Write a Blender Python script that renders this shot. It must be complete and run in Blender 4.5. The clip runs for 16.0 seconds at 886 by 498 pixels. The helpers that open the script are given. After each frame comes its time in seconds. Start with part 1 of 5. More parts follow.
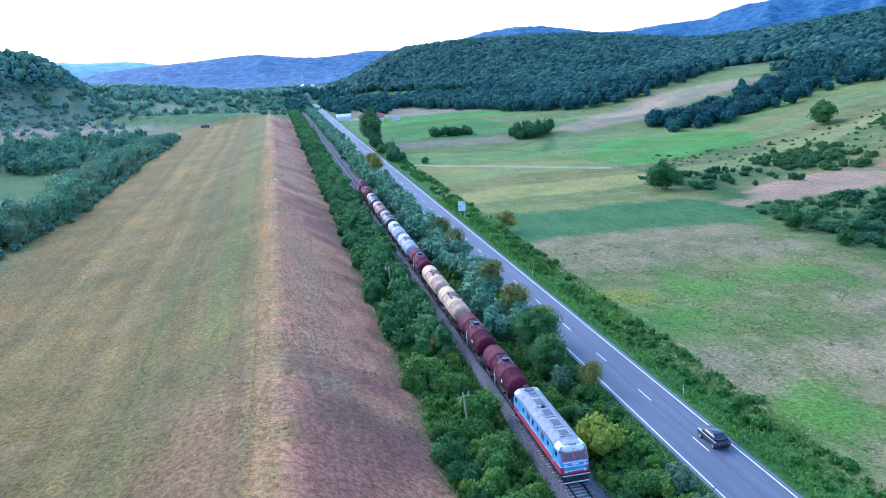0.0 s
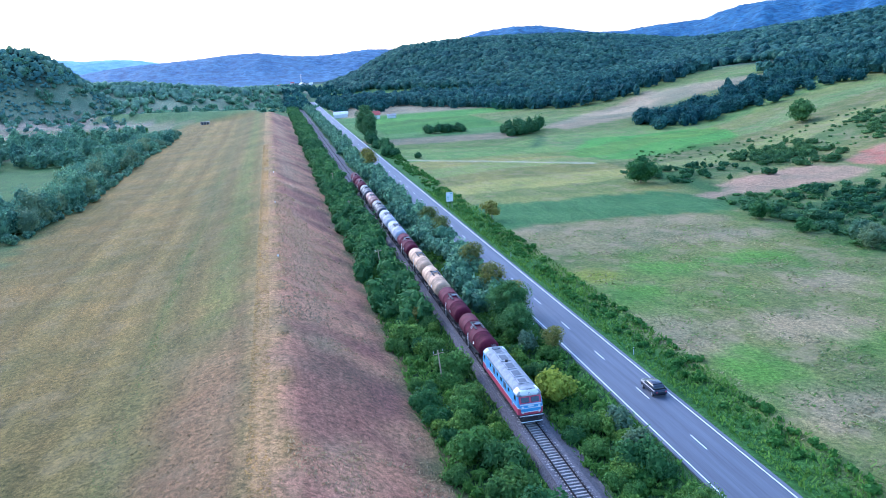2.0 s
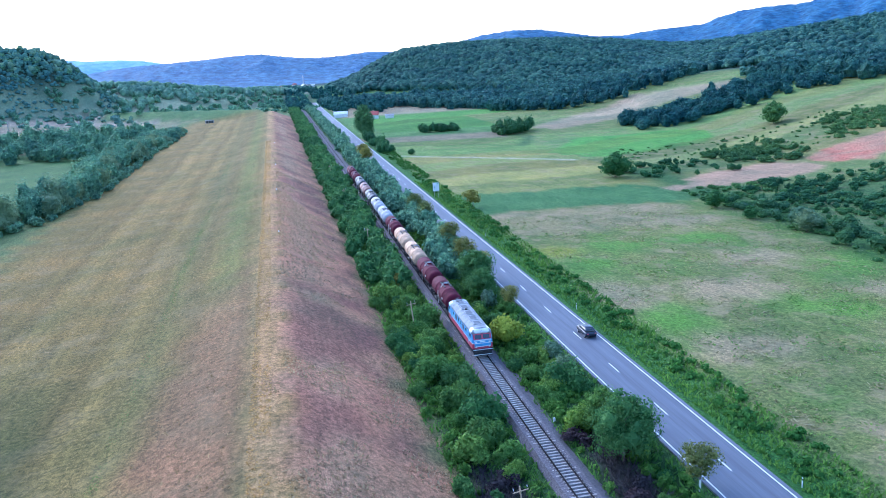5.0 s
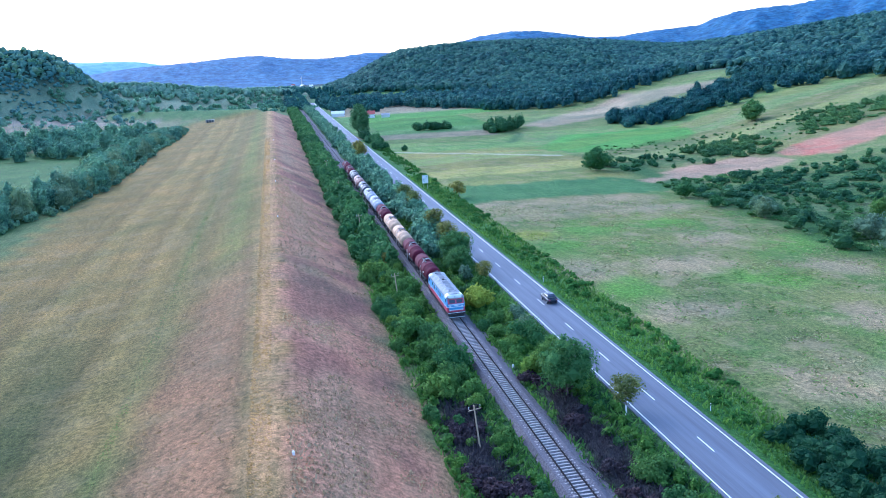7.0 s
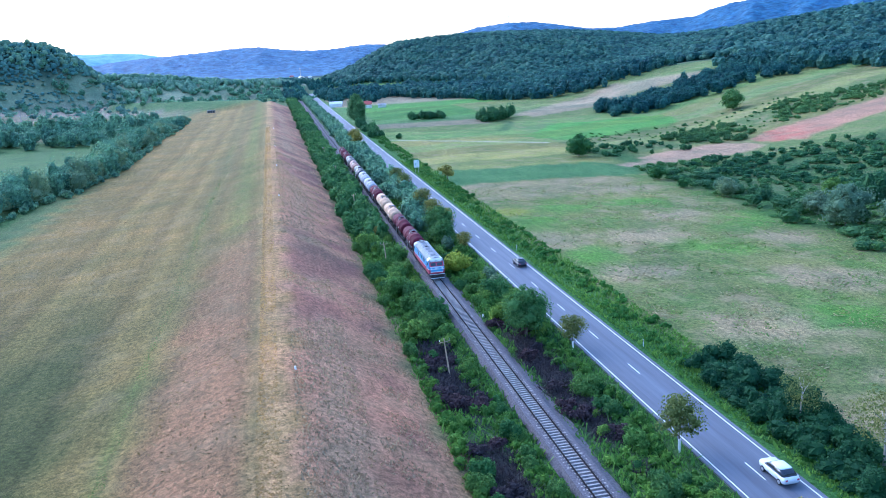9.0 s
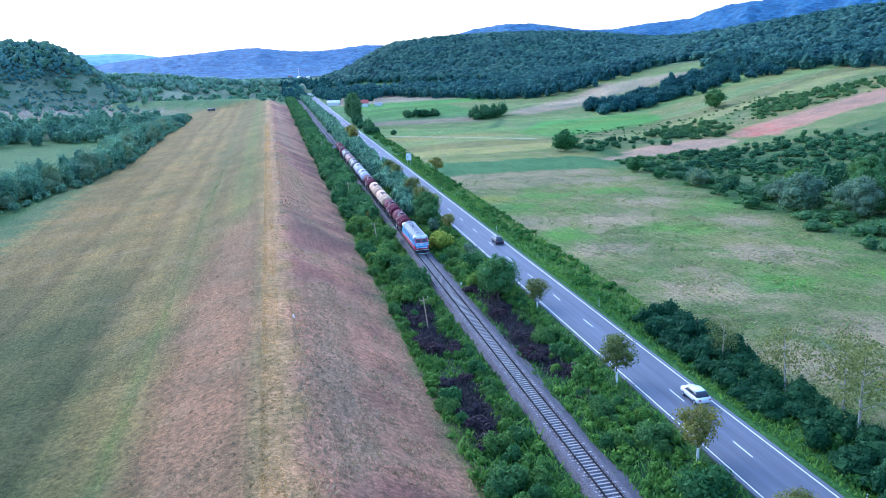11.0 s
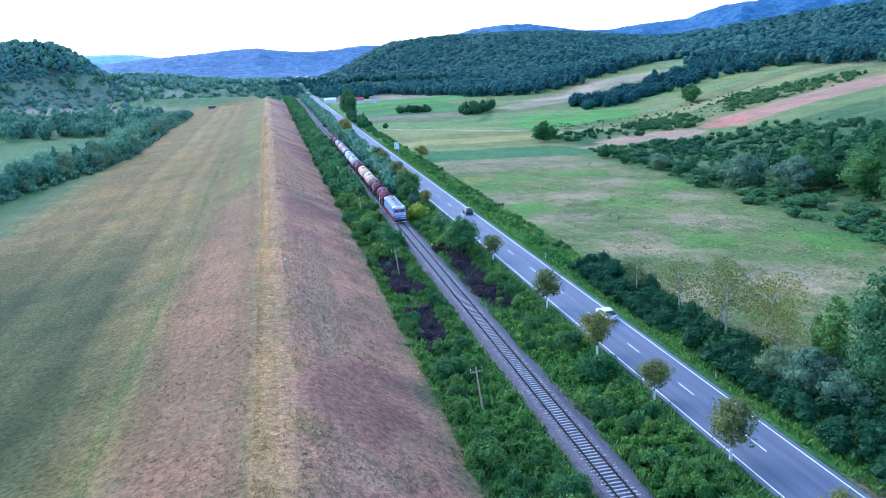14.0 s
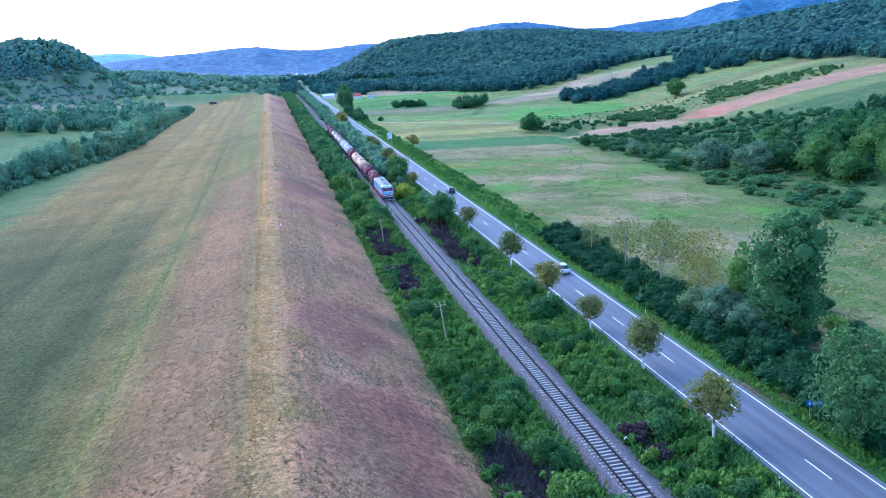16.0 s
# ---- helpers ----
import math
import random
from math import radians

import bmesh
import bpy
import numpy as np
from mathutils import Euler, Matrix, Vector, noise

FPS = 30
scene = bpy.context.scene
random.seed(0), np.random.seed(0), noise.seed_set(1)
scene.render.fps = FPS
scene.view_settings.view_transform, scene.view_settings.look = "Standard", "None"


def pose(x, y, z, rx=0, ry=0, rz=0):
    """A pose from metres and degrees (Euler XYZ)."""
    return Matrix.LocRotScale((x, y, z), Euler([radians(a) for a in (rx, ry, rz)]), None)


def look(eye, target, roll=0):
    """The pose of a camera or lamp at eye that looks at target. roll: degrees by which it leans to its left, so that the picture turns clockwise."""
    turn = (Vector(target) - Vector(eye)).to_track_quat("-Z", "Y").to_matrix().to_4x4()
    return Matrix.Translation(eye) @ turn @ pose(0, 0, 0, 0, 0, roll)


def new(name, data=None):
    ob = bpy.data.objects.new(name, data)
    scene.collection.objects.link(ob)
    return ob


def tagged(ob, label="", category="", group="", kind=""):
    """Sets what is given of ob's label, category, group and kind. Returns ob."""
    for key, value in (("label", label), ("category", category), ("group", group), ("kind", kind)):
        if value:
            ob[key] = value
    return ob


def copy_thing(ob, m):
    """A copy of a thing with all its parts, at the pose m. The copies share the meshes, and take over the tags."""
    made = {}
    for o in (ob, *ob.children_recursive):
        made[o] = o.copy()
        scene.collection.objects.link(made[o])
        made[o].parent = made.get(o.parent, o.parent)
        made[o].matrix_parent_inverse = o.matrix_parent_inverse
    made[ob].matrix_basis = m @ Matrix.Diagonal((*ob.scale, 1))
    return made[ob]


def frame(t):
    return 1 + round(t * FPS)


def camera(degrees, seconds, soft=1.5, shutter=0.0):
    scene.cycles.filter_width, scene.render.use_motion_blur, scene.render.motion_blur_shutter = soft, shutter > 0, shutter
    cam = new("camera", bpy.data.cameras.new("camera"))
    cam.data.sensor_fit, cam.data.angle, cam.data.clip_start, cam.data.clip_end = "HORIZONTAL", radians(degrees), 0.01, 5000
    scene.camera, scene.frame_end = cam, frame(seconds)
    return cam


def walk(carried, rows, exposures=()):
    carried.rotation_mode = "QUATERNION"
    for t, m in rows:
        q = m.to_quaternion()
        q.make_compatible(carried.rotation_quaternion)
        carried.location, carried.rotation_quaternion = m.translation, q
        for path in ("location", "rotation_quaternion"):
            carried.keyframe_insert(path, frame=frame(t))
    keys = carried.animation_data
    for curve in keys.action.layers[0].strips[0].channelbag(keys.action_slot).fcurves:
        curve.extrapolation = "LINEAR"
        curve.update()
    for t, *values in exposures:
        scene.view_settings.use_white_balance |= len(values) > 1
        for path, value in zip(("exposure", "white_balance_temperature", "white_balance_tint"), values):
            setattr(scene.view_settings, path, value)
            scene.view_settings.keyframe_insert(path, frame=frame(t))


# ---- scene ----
cam = camera(56.5, 16.0, soft=0.9)
PATH = [
    (0, (-24.875, -3.512, 41.642), (-24.438, -1.217, 41.094), -3.8),
    (0.5, (-24.750, -6.989, 41.600), (-24.316, -4.693, 41.047), -3.7),
    (1, (-24.700, -10.468, 41.544), (-24.264, -8.173, 40.992), -3.6),
    (1.5, (-24.905, -13.814, 41.550), (-24.467, -11.520, 40.999), -3.6),
    (2, (-25.050, -17.384, 41.591), (-24.608, -15.091, 41.040), -3.6),
    (2.5, (-25.121, -20.959, 41.606), (-24.679, -18.665, 41.056), -3.5),
    (3, (-25.098, -24.582, 41.604), (-24.658, -22.288, 41.053), -3.5),
    (3.5, (-25.049, -28.354, 41.555), (-24.610, -26.059, 41.005), -3.5),
    (4, (-25.099, -32.224, 41.504), (-24.660, -29.929, 40.956), -3.5),
    (6.3, (-25.392, -50.987, 40.739), (-24.950, -48.690, 40.201), -2.6),
    (6.5, (-25.382, -52.708, 40.728), (-24.937, -50.412, 40.187), -3.1),
    (7, (-25.415, -57.260, 40.745), (-24.972, -54.965, 40.205), -3.2),
    (7.5, (-25.628, -61.936, 40.788), (-25.187, -59.642, 40.236), -3.2),
    (8, (-25.826, -66.722, 40.836), (-25.385, -64.432, 40.273), -3.2),
    (8.5, (-25.966, -71.581, 40.883), (-25.524, -69.290, 40.319), -3.3),
    (9, (-26.184, -76.354, 40.788), (-25.741, -74.063, 40.224), -3.3),
    (11.3, (-26.921, -95.245, 39.698), (-26.472, -92.956, 39.138), -3.1),
    (11.5, (-26.954, -96.880, 39.643), (-26.504, -94.590, 39.082), -3.2),
    (12, (-27.000, -100.949, 39.338), (-26.550, -98.659, 38.777), -3.2),
    (12.5, (-26.998, -104.956, 38.998), (-26.546, -102.666, 38.436), -3.1),
    (13, (-26.876, -108.996, 38.610), (-26.425, -106.706, 38.050), -3.2),
    (13.5, (-26.654, -113.155, 38.197), (-26.204, -110.864, 37.638), -3.2),
    (14, (-26.518, -117.378, 37.768), (-26.068, -115.088, 37.210), -3.2),
    (14.5, (-26.448, -121.763, 37.279), (-25.998, -119.473, 36.719), -3.1),
    (15, (-26.204, -126.221, 36.691), (-25.757, -123.930, 36.133), -3.3),
    (15.5, (-26.142, -130.698, 36.179), (-25.694, -128.407, 35.621), -3.3),
    (16, (-26.276, -135.338, 35.782), (-25.828, -133.049, 35.221), -3.3),
]
walk(cam, [(t, look(eye, target, roll)) for t, eye, target, roll in PATH],
     exposures=[(0, 1.48, 4580, 17), (16, 1.57, 4520, 17)])

# ---------------------------------------------------------------- light: a pale sky after sundown
SUN_EL, SUN_AZ = 34.0, -30.0
world = bpy.data.worlds.new("sky")
scene.world = world
world.use_nodes = True
wn = world.node_tree.nodes
sky = wn.new("ShaderNodeTexSky")
sky.sky_type = "NISHITA"
sky.sun_disc = False
sky.sun_elevation, sky.sun_rotation = radians(SUN_EL), radians(SUN_AZ)
sky.air_density, sky.dust_density, sky.ozone_density = 1.4, 2.0, 1.5
wn["Background"].inputs["Strength"].default_value = 0.15
world.node_tree.links.new(sky.outputs[0], wn["Background"].inputs["Color"])
sun = new("sun", bpy.data.lights.new("sun", "SUN"))
sun.data.energy, sun.data.angle, sun.data.color = 0.6, radians(50), (1.0, 0.95, 0.9)
sa, se = radians(SUN_AZ), radians(SUN_EL)
sun.matrix_world = look((0, 0, 80), (-math.sin(sa) * math.cos(se), -math.cos(sa) * math.cos(se), 80 - math.sin(se)))
sun.location = (0, -60, 120)

rng = np.random.default_rng(7)
# ---------------------------------------------------------------- lie of the land, in plan units of 1.2 m
K = 1.2
RIDGES = {
    "A": (430, [(26, 830, 1), (67, 898, 10), (134, 990, 22), (201, 1029, 36), (266, 1014, 47), (325, 940, 36), (350, 877, 18), (352, 768, 7)]),
    "E": (420, [(436, 1061, 19), (478, 988, 23), (517, 911, 29), (531, 845, 34), (544, 777, 38), (558, 705, 42), (553, 645, 45), (563, 570, 50), (600, 380, 57), (650, 100, 66)]),
    "G": (190, [(-300, 800, 32), (-170, 850, 23), (-110, 870, 15), (-40, 890, 9), (15, 900, 4)]),
    "D": (88, [(-420, 480, 36), (-330, 560, 36), (-265, 640, 38), (-236, 715, 57), (-226, 724, 58), (-212, 729, 36), (-192, 734, 11), (-161, 740, 1), (-130, 795, 1)]),
}

# far hills round the valley's head: distance, depth, and the crest's bearing in degrees and height
VALLEY = (-21.0, -48.0)
FAR_HILLS = {
    "B": (2150, 620, [(-20.6, 22), (-13, 30), (-10.9, 40), (-9.7, 47), (-8, 51), (-6.3, 54), (-4.5, 57.5), (-2.7, 62), (-1.3, 64.5), (-0.2, 62.5), (0.9, 55), (2.8, 48.5), (4.7, 50), (6.6, 57), (8.1, 53), (9.2, 48), (12.3, 32), (16, 9)]),
    "C": (3850, 500, [(-19, 94), (-14.2, 101), (-12.7, 107.5), (-11.3, 96), (-9.3, 96), (-8, 88.5), (-6.6, 69.5), (-4.9, 42)]),
    "F": (2300, 750, [(4.5, 5), (7.7, 41.5), (10, 53), (11.2, 59.5), (12.3, 67.5), (14.2, 85.5), (16.1, 93), (18, 91.5), (19.9, 78.5), (21.7, 65.5), (23.6, 64), (25.4, 72.5), (27.1, 77), (28.5, 80.5), (29.2, 93), (30.6, 107), (32.2, 113.5), (33.9, 115), (35.4, 123), (39, 137.5), (45.4, 139)]),
}


def ramp(v, a, b):
    u = np.clip((v - a) / (b - a), 0, 1)
    return u * u * (3 - 2 * u)


def ridge_height(key, x, y):
    width, pts = RIDGES[key]
    best, high = np.zeros_like(x), max(p[2] for p in pts)
    for (x0, y0, z0), (x1, y1, z1) in zip(pts, pts[1:]):
        dx, dy = x1 - x0, y1 - y0
        u = np.clip(((x - x0) * dx + (y - y0) * dy) / (dx * dx + dy * dy), 0, 1)
        crest = z0 + u * (z1 - z0)
        d = np.hypot(x - x0 - u * dx, y - y0 - u * dy) / (width * np.minimum(1.0, 0.2 + 0.8 * crest / high))
        best = np.maximum(best, crest * np.clip(1 - d * d, 0, 1) ** 1.5)
    if key == "A":
        best = best * (0.12 + 0.88 * ramp(x - 0.055 * y, -22, 95))
    return best


def far_height(key, x, y):
    dist, depth, crest = FAR_HILLS[key]
    x, y = x - VALLEY[0], y - VALLEY[1]
    r, az = np.hypot(x, y), np.degrees(np.arctan2(x, y))
    az = az + 0.25 * np.sin(r / 90.0) * ramp(dist - r, 0, 250)
    z = np.interp(az, [c[0] for c in crest], [c[1] for c in crest], left=0, right=0)
    u = (r - dist) / depth
    p = np.where(u < 0, ramp(u, -1.0, 0.06) / ramp(0.0, -1.0, 0.06), 1 - 0.6 * ramp(u, 0, 1.2))
    spur = np.sin(az * 0.83 + r / 310.0) + 0.7 * np.sin(az * 1.97 + 1.3 - r / 170.0) + 0.4 * np.sin(az * 4.1 + r / 90.0)
    return z * p * (1 + 0.07 * spur * 4 * p * (1 - p))


def far_point(key, bearing):
    dist = FAR_HILLS[key][0]
    return VALLEY[0] + dist * math.sin(radians(bearing)), VALLEY[1] + dist * math.cos(radians(bearing))


def arm_y(x):
    return 558 + 0.8 * np.clip(-31 - x, 0, 130)


def dike_end(y):
    return 1 - ramp(y, 520, 600)


def ground(x, y):
    x, y = np.asarray(x, float), np.asarray(y, float)
    flat = np.interp(x, [-60, -9, -3, 3, 7.5, 9.0, 16.4, 18.0, 22, 82, 100], [0, -0.6, -0.75, -0.75, -0.7, 0.0, 0.0, -0.7, -0.3, -3.0, -3.0])
    far = ramp(y, 220, 420)
    flat = np.where(x > 22, flat * (1 - far) - 0.4 * far, flat)
    s = x - 0.25 * (y - 100) * (1 - 0.6 * ramp(y, 300, 500))
    right = 0.2 * np.logaddexp(0, (s - 104) / 8) * 8
    right = 22 * np.tanh(right / 22) * (x > 40) * (1 - 0.75 * ramp(y, 420, 700))
    left = np.where(x < -95, 0.10 * np.logaddexp(0, (-x - 150) / 15) * 15, 0) * ramp(y, 250, 450)
    left = 18 * np.tanh(left / 18) * (1 - 0.6 * ramp(y, 620, 900))
    z = flat + right + left
    top = np.interp(x, [-84, -60, -46, -38, -27, -25.5, -23, -21.5, -9.4, -8.6], [0, 0.6, 1.7, 3.0, 5.75, 6.0, 6.0, 5.75, -0.5, -0.7])
    end = dike_end(y)
    z = np.where((x > -84) & (x < -8.6), top * end + z * (1 - end), z)
    # the dike turns away to the west at its far end
    arm = np.exp(-((y - arm_y(x)) / 22.0) ** 2) * 6.2 * ramp(x, -190, -135) * (1 - ramp(x, -34, -20))
    z = np.maximum(z, arm + np.minimum(z, 0))
    for key in RIDGES:
        h = ridge_height(key, x, y)
        z = np.where(h > 0, np.maximum(z, h) + 2.0 * np.exp(-np.abs(z - h) / 4.0) * ramp(h, 0, 6), z)
    for key in FAR_HILLS:
        z = np.maximum(z, 0.92 * far_height(key, x, y) - 4.0)
    return z

# ---------------------------------------------------------------- materials
def node_mat(name):
    m = bpy.data.materials.new(name)
    m.use_nodes = True
    nt = m.node_tree
    return m, nt, nt.nodes["Principled BSDF"]


def noise_node(nt, scale, detail=4.0, rough=0.55, vec=None):
    n = nt.nodes.new("ShaderNodeTexNoise")
    n.inputs["Scale"].default_value = scale
    n.inputs["Detail"].default_value = detail
    n.inputs["Roughness"].default_value = rough
    if vec:
        nt.links.new(vec, n.inputs["Vector"])
    return n


def mapped(nt, scale=(1, 1, 1), source="Object"):
    c = nt.nodes.new("ShaderNodeTexCoord")
    mp = nt.nodes.new("ShaderNodeMapping")
    mp.inputs["Scale"].default_value = scale
    nt.links.new(c.outputs[source], mp.inputs["Vector"])
    return mp.outputs["Vector"]


def mix(nt, kind, fac, a, b):
    n = nt.nodes.new("ShaderNodeMix")
    n.data_type, n.blend_type = "RGBA", kind
    for key, v in ((0, fac), (6, a), (7, b)):
        if isinstance(v, bpy.types.NodeSocket):
            nt.links.new(v, n.inputs[key])
        elif key == 0:
            n.inputs[0].default_value = v
        else:
            n.inputs[key].default_value = (*v, 1)
    return n.outputs[2]


def ramp_node(nt, fac, stops):
    r = nt.nodes.new("ShaderNodeValToRGB")
    while len(r.color_ramp.elements) < len(stops):
        r.color_ramp.elements.new(0.5)
    for el, (p, c) in zip(r.color_ramp.elements, stops):
        el.position, el.color = p, (*c, 1)
    nt.links.new(fac, r.inputs["Fac"])
    return r.outputs["Color"]


def bump(nt, bsdf, height, strength, distance=0.05):
    b = nt.nodes.new("ShaderNodeBump")
    b.inputs["Strength"].default_value, b.inputs["Distance"].default_value = strength, distance
    nt.links.new(height, b.inputs["Height"])
    nt.links.new(b.outputs["Normal"], bsdf.inputs["Normal"])


def plain(name, color, rough=0.6, metal=0.0, vary=0.25, scale=3.0, spec=0.4, stretch=(1, 1, 1)):
    """Paint, metal or stone with blotches at two scales."""
    m, nt, b = node_mat(name)
    v = mapped(nt, stretch)
    n1, n2 = noise_node(nt, scale, 5, 0.6, v), noise_node(nt, scale * 9, 3, 0.6, v)
    dark = tuple(c * (1 - vary) for c in color)
    light = tuple(min(1, c * (1 + vary * 0.6)) for c in color)
    c1 = ramp_node(nt, n1.outputs["Fac"], [(0.3, dark), (0.7, light)])
    c2 = ramp_node(nt, n2.outputs["Fac"], [(0.3, (1 - vary * 0.6,) * 3), (0.7, (1,) * 3)])
    nt.links.new(mix(nt, "MULTIPLY", 1.0, c1, c2), b.inputs["Base Color"])
    b.inputs["Roughness"].default_value, b.inputs["Metallic"].default_value = rough, metal
    b.inputs["Specular IOR Level"].default_value = spec
    bump(nt, b, n2.outputs["Fac"], 0.15, 0.02)
    return m


def leafy(name, dark, light, warm=None, thin=0.4, clump=0.0):
    """Leaves: each leaf has its own tone, each plant its own tint."""
    m, nt, b = node_mat(name)
    g = nt.nodes.new("ShaderNodeNewGeometry")
    o = nt.nodes.new("ShaderNodeObjectInfo")
    c = ramp_node(nt, g.outputs["Random Per Island"], [(0.0, dark), (1.0, light)])
    tint = ramp_node(nt, o.outputs["Random"], [(0.0, (0.72, 0.85, 0.85)), (0.5, (1, 1, 1)), (1.0, warm or (1.25, 1.12, 0.8))])
    n = noise_node(nt, 0.6, 3, 0.5, mapped(nt))
    patch = ramp_node(nt, n.outputs["Fac"], [(0.3, (0.75, 0.8, 0.8)), (0.7, (1.15, 1.12, 1.0))])
    stand = noise_node(nt, 0.022, 4, 0.6, mapped(nt))
    patch = mix(nt, "MULTIPLY", 1.0, patch, ramp_node(nt, stand.outputs["Fac"], [(0.35, (0.72, 0.8, 0.88)), (0.65, (1.22, 1.18, 1.05))]))
    c = mix(nt, "MULTIPLY", 1.0, mix(nt, "MULTIPLY", 1.0, c, tint), patch)
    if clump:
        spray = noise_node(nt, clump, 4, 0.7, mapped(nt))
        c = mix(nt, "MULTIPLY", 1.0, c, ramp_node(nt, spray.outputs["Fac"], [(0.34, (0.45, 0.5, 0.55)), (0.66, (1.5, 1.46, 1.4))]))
        bump(nt, b, spray.outputs["Fac"], 1.0, 1.2)
    nt.links.new(c, b.inputs["Base Color"])
    b.inputs["Roughness"].default_value = 0.75
    b.inputs["Specular IOR Level"].default_value = 0.1
    t = nt.nodes.new("ShaderNodeBsdfTranslucent")
    nt.links.new(c, t.inputs["Color"])
    ms = nt.nodes.new("ShaderNodeMixShader")
    ms.inputs[0].default_value = thin
    nt.links.new(b.outputs[0], ms.inputs[1])
    nt.links.new(t.outputs[0], ms.inputs[2])
    nt.links.new(ms.outputs[0], nt.nodes["Material Output"].inputs["Surface"])
    return m


def ground_material():
    """Grass and soil: the cover's colour from the sheet, broken up by tufts, mowing streaks and dry patches."""
    m, nt, b = node_mat("grass_and_soil")
    a = nt.nodes.new("ShaderNodeAttribute")
    a.attribute_name = "cover"
    v = mapped(nt)
    streak = noise_node(nt, 1.1, 5, 0.65, mapped(nt, (1.0, 0.06, 1.0)))
    tuft = noise_node(nt, 1.6, 6, 0.72, v)
    blade = noise_node(nt, 9.0, 4, 0.75, v)
    patch = noise_node(nt, 0.055, 5, 0.6, v)
    dry = noise_node(nt, 0.16, 6, 0.65, v)
    c = a.outputs["Color"]
    c = mix(nt, "MULTIPLY", 1.0, c, ramp_node(nt, patch.outputs["Fac"], [(0.3, (0.70, 0.80, 0.80)), (0.7, (1.25, 1.12, 1.12))]))
    c = mix(nt, "MULTIPLY", 0.8, c, ramp_node(nt, streak.outputs["Fac"], [(0.3, (0.78, 0.82, 0.8)), (0.7, (1.18, 1.15, 1.15))]))
    c = mix(nt, "MULTIPLY", 1.0, c, ramp_node(nt, tuft.outputs["Fac"], [(0.36, (0.52, 0.58, 0.54)), (0.64, (1.42, 1.34, 1.3))]))
    c = mix(nt, "MULTIPLY", 1.0, c, ramp_node(nt, blade.outputs["Fac"], [(0.38, (0.5, 0.52, 0.5)), (0.62, (1.5, 1.46, 1.44))]))
    straw = ramp_node(nt, dry.outputs["Fac"], [(0.50, (0, 0, 0)), (0.64, (1, 1, 1))])
    sf = nt.nodes.new("ShaderNodeMath")
    sf.operation = "MULTIPLY"
    nt.links.new(straw, sf.inputs[0])
    nt.links.new(a.outputs["Alpha"], sf.inputs[1])
    c = mix(nt, "MIX", sf.outputs[0], c, mix(nt, "MULTIPLY", 1.0, (0.31, 0.228, 0.125), ramp_node(nt, tuft.outputs["Fac"], [(0.3, (0.62, 0.7, 0.66)), (0.7, (1.2, 1.15, 1.1))])))
    nt.links.new(c, b.inputs["Base Color"])
    b.inputs["Roughness"].default_value, b.inputs["Specular IOR Level"].default_value = 0.95, 0.1
    bump(nt, b, tuft.outputs["Fac"], 0.7, 0.35)
    return m


MAT_GROUND = ground_material()
# dark broadleaf green, lightened and blued in place of haze
MAT_FOREST_HAZE = leafy("hazed_forest_leaves", (0.038, 0.10, 0.102), (0.108, 0.22, 0.19), (1.2, 1.15, 0.85), clump=0.55)
# far hills: the blue base colours stand in for aerial haze
MAT_FAR_HAZE = leafy("hazed_far_leaves", (0.062, 0.145, 0.27), (0.062, 0.145, 0.27), (1.1, 1.05, 0.95), 0.15, clump=0.05)
MAT_FARTHEST_HAZE = leafy("hazed_farthest_leaves", (0.24, 0.42, 0.66), (0.24, 0.42, 0.66), (1.1, 1.05, 0.95), 0.15)
MAT_BUSH = leafy("bush_leaves", (0.115, 0.21, 0.045), (0.25, 0.385, 0.09))
MAT_DARKBUSH = leafy("dark_bush_leaves", (0.072, 0.158, 0.05), (0.155, 0.275, 0.085))
MAT_YELLOW = leafy("yellow_green_leaves", (0.27, 0.31, 0.035), (0.47, 0.5, 0.07), (1.05, 1.0, 0.9))
MAT_SCRUB = leafy("hillside_scrub_leaves", (0.058, 0.13, 0.055), (0.125, 0.225, 0.085), (1.1, 1.05, 0.9))
MAT_HEDGE = leafy("blackthorn_leaves", (0.032, 0.085, 0.038), (0.08, 0.16, 0.065))
MAT_SILVER = leafy("silver_willow_leaves", (0.13, 0.20, 0.115), (0.26, 0.34, 0.20))
MAT_AUTUMN = leafy("browning_leaves", (0.15, 0.165, 0.045), (0.32, 0.30, 0.09))
MAT_SCORCHED = leafy("scorched_twigs", (0.04, 0.03, 0.038), (0.125, 0.09, 0.10), (1.1, 0.95, 0.95))
MAT_POPLAR = leafy("poplar_leaves", (0.07, 0.155, 0.055), (0.17, 0.285, 0.115))
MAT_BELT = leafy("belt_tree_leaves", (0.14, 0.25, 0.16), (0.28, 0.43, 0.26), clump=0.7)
# western and valley woods: haze painted in as a paler, bluer green
MAT_WEST_HAZE = leafy("hazed_west_leaves", (0.15, 0.26, 0.23), (0.25, 0.39, 0.33))
MAT_REED = leafy("tall_weeds", (0.072, 0.16, 0.03), (0.17, 0.30, 0.062))
MAT_STUBBLE = leafy("tan_grass_blades", (0.22, 0.145, 0.066), (0.35, 0.235, 0.118))
MAT_CREST = leafy("trodden_grass_blades", (0.36, 0.23, 0.095), (0.52, 0.34, 0.15))
MAT_MEADOW = leafy("meadow_grass_blades", (0.125, 0.21, 0.042), (0.24, 0.34, 0.075))
MAT_OLIVE = leafy("olive_grass_blades", (0.11, 0.155, 0.04), (0.19, 0.23, 0.065))
MAT_PALE_STRAW = leafy("withered_meadow_blades", (0.28, 0.225, 0.11), (0.45, 0.37, 0.20))
MAT_STRAW = leafy("dry_grass_blades", (0.34, 0.22, 0.128), (0.53, 0.365, 0.22))
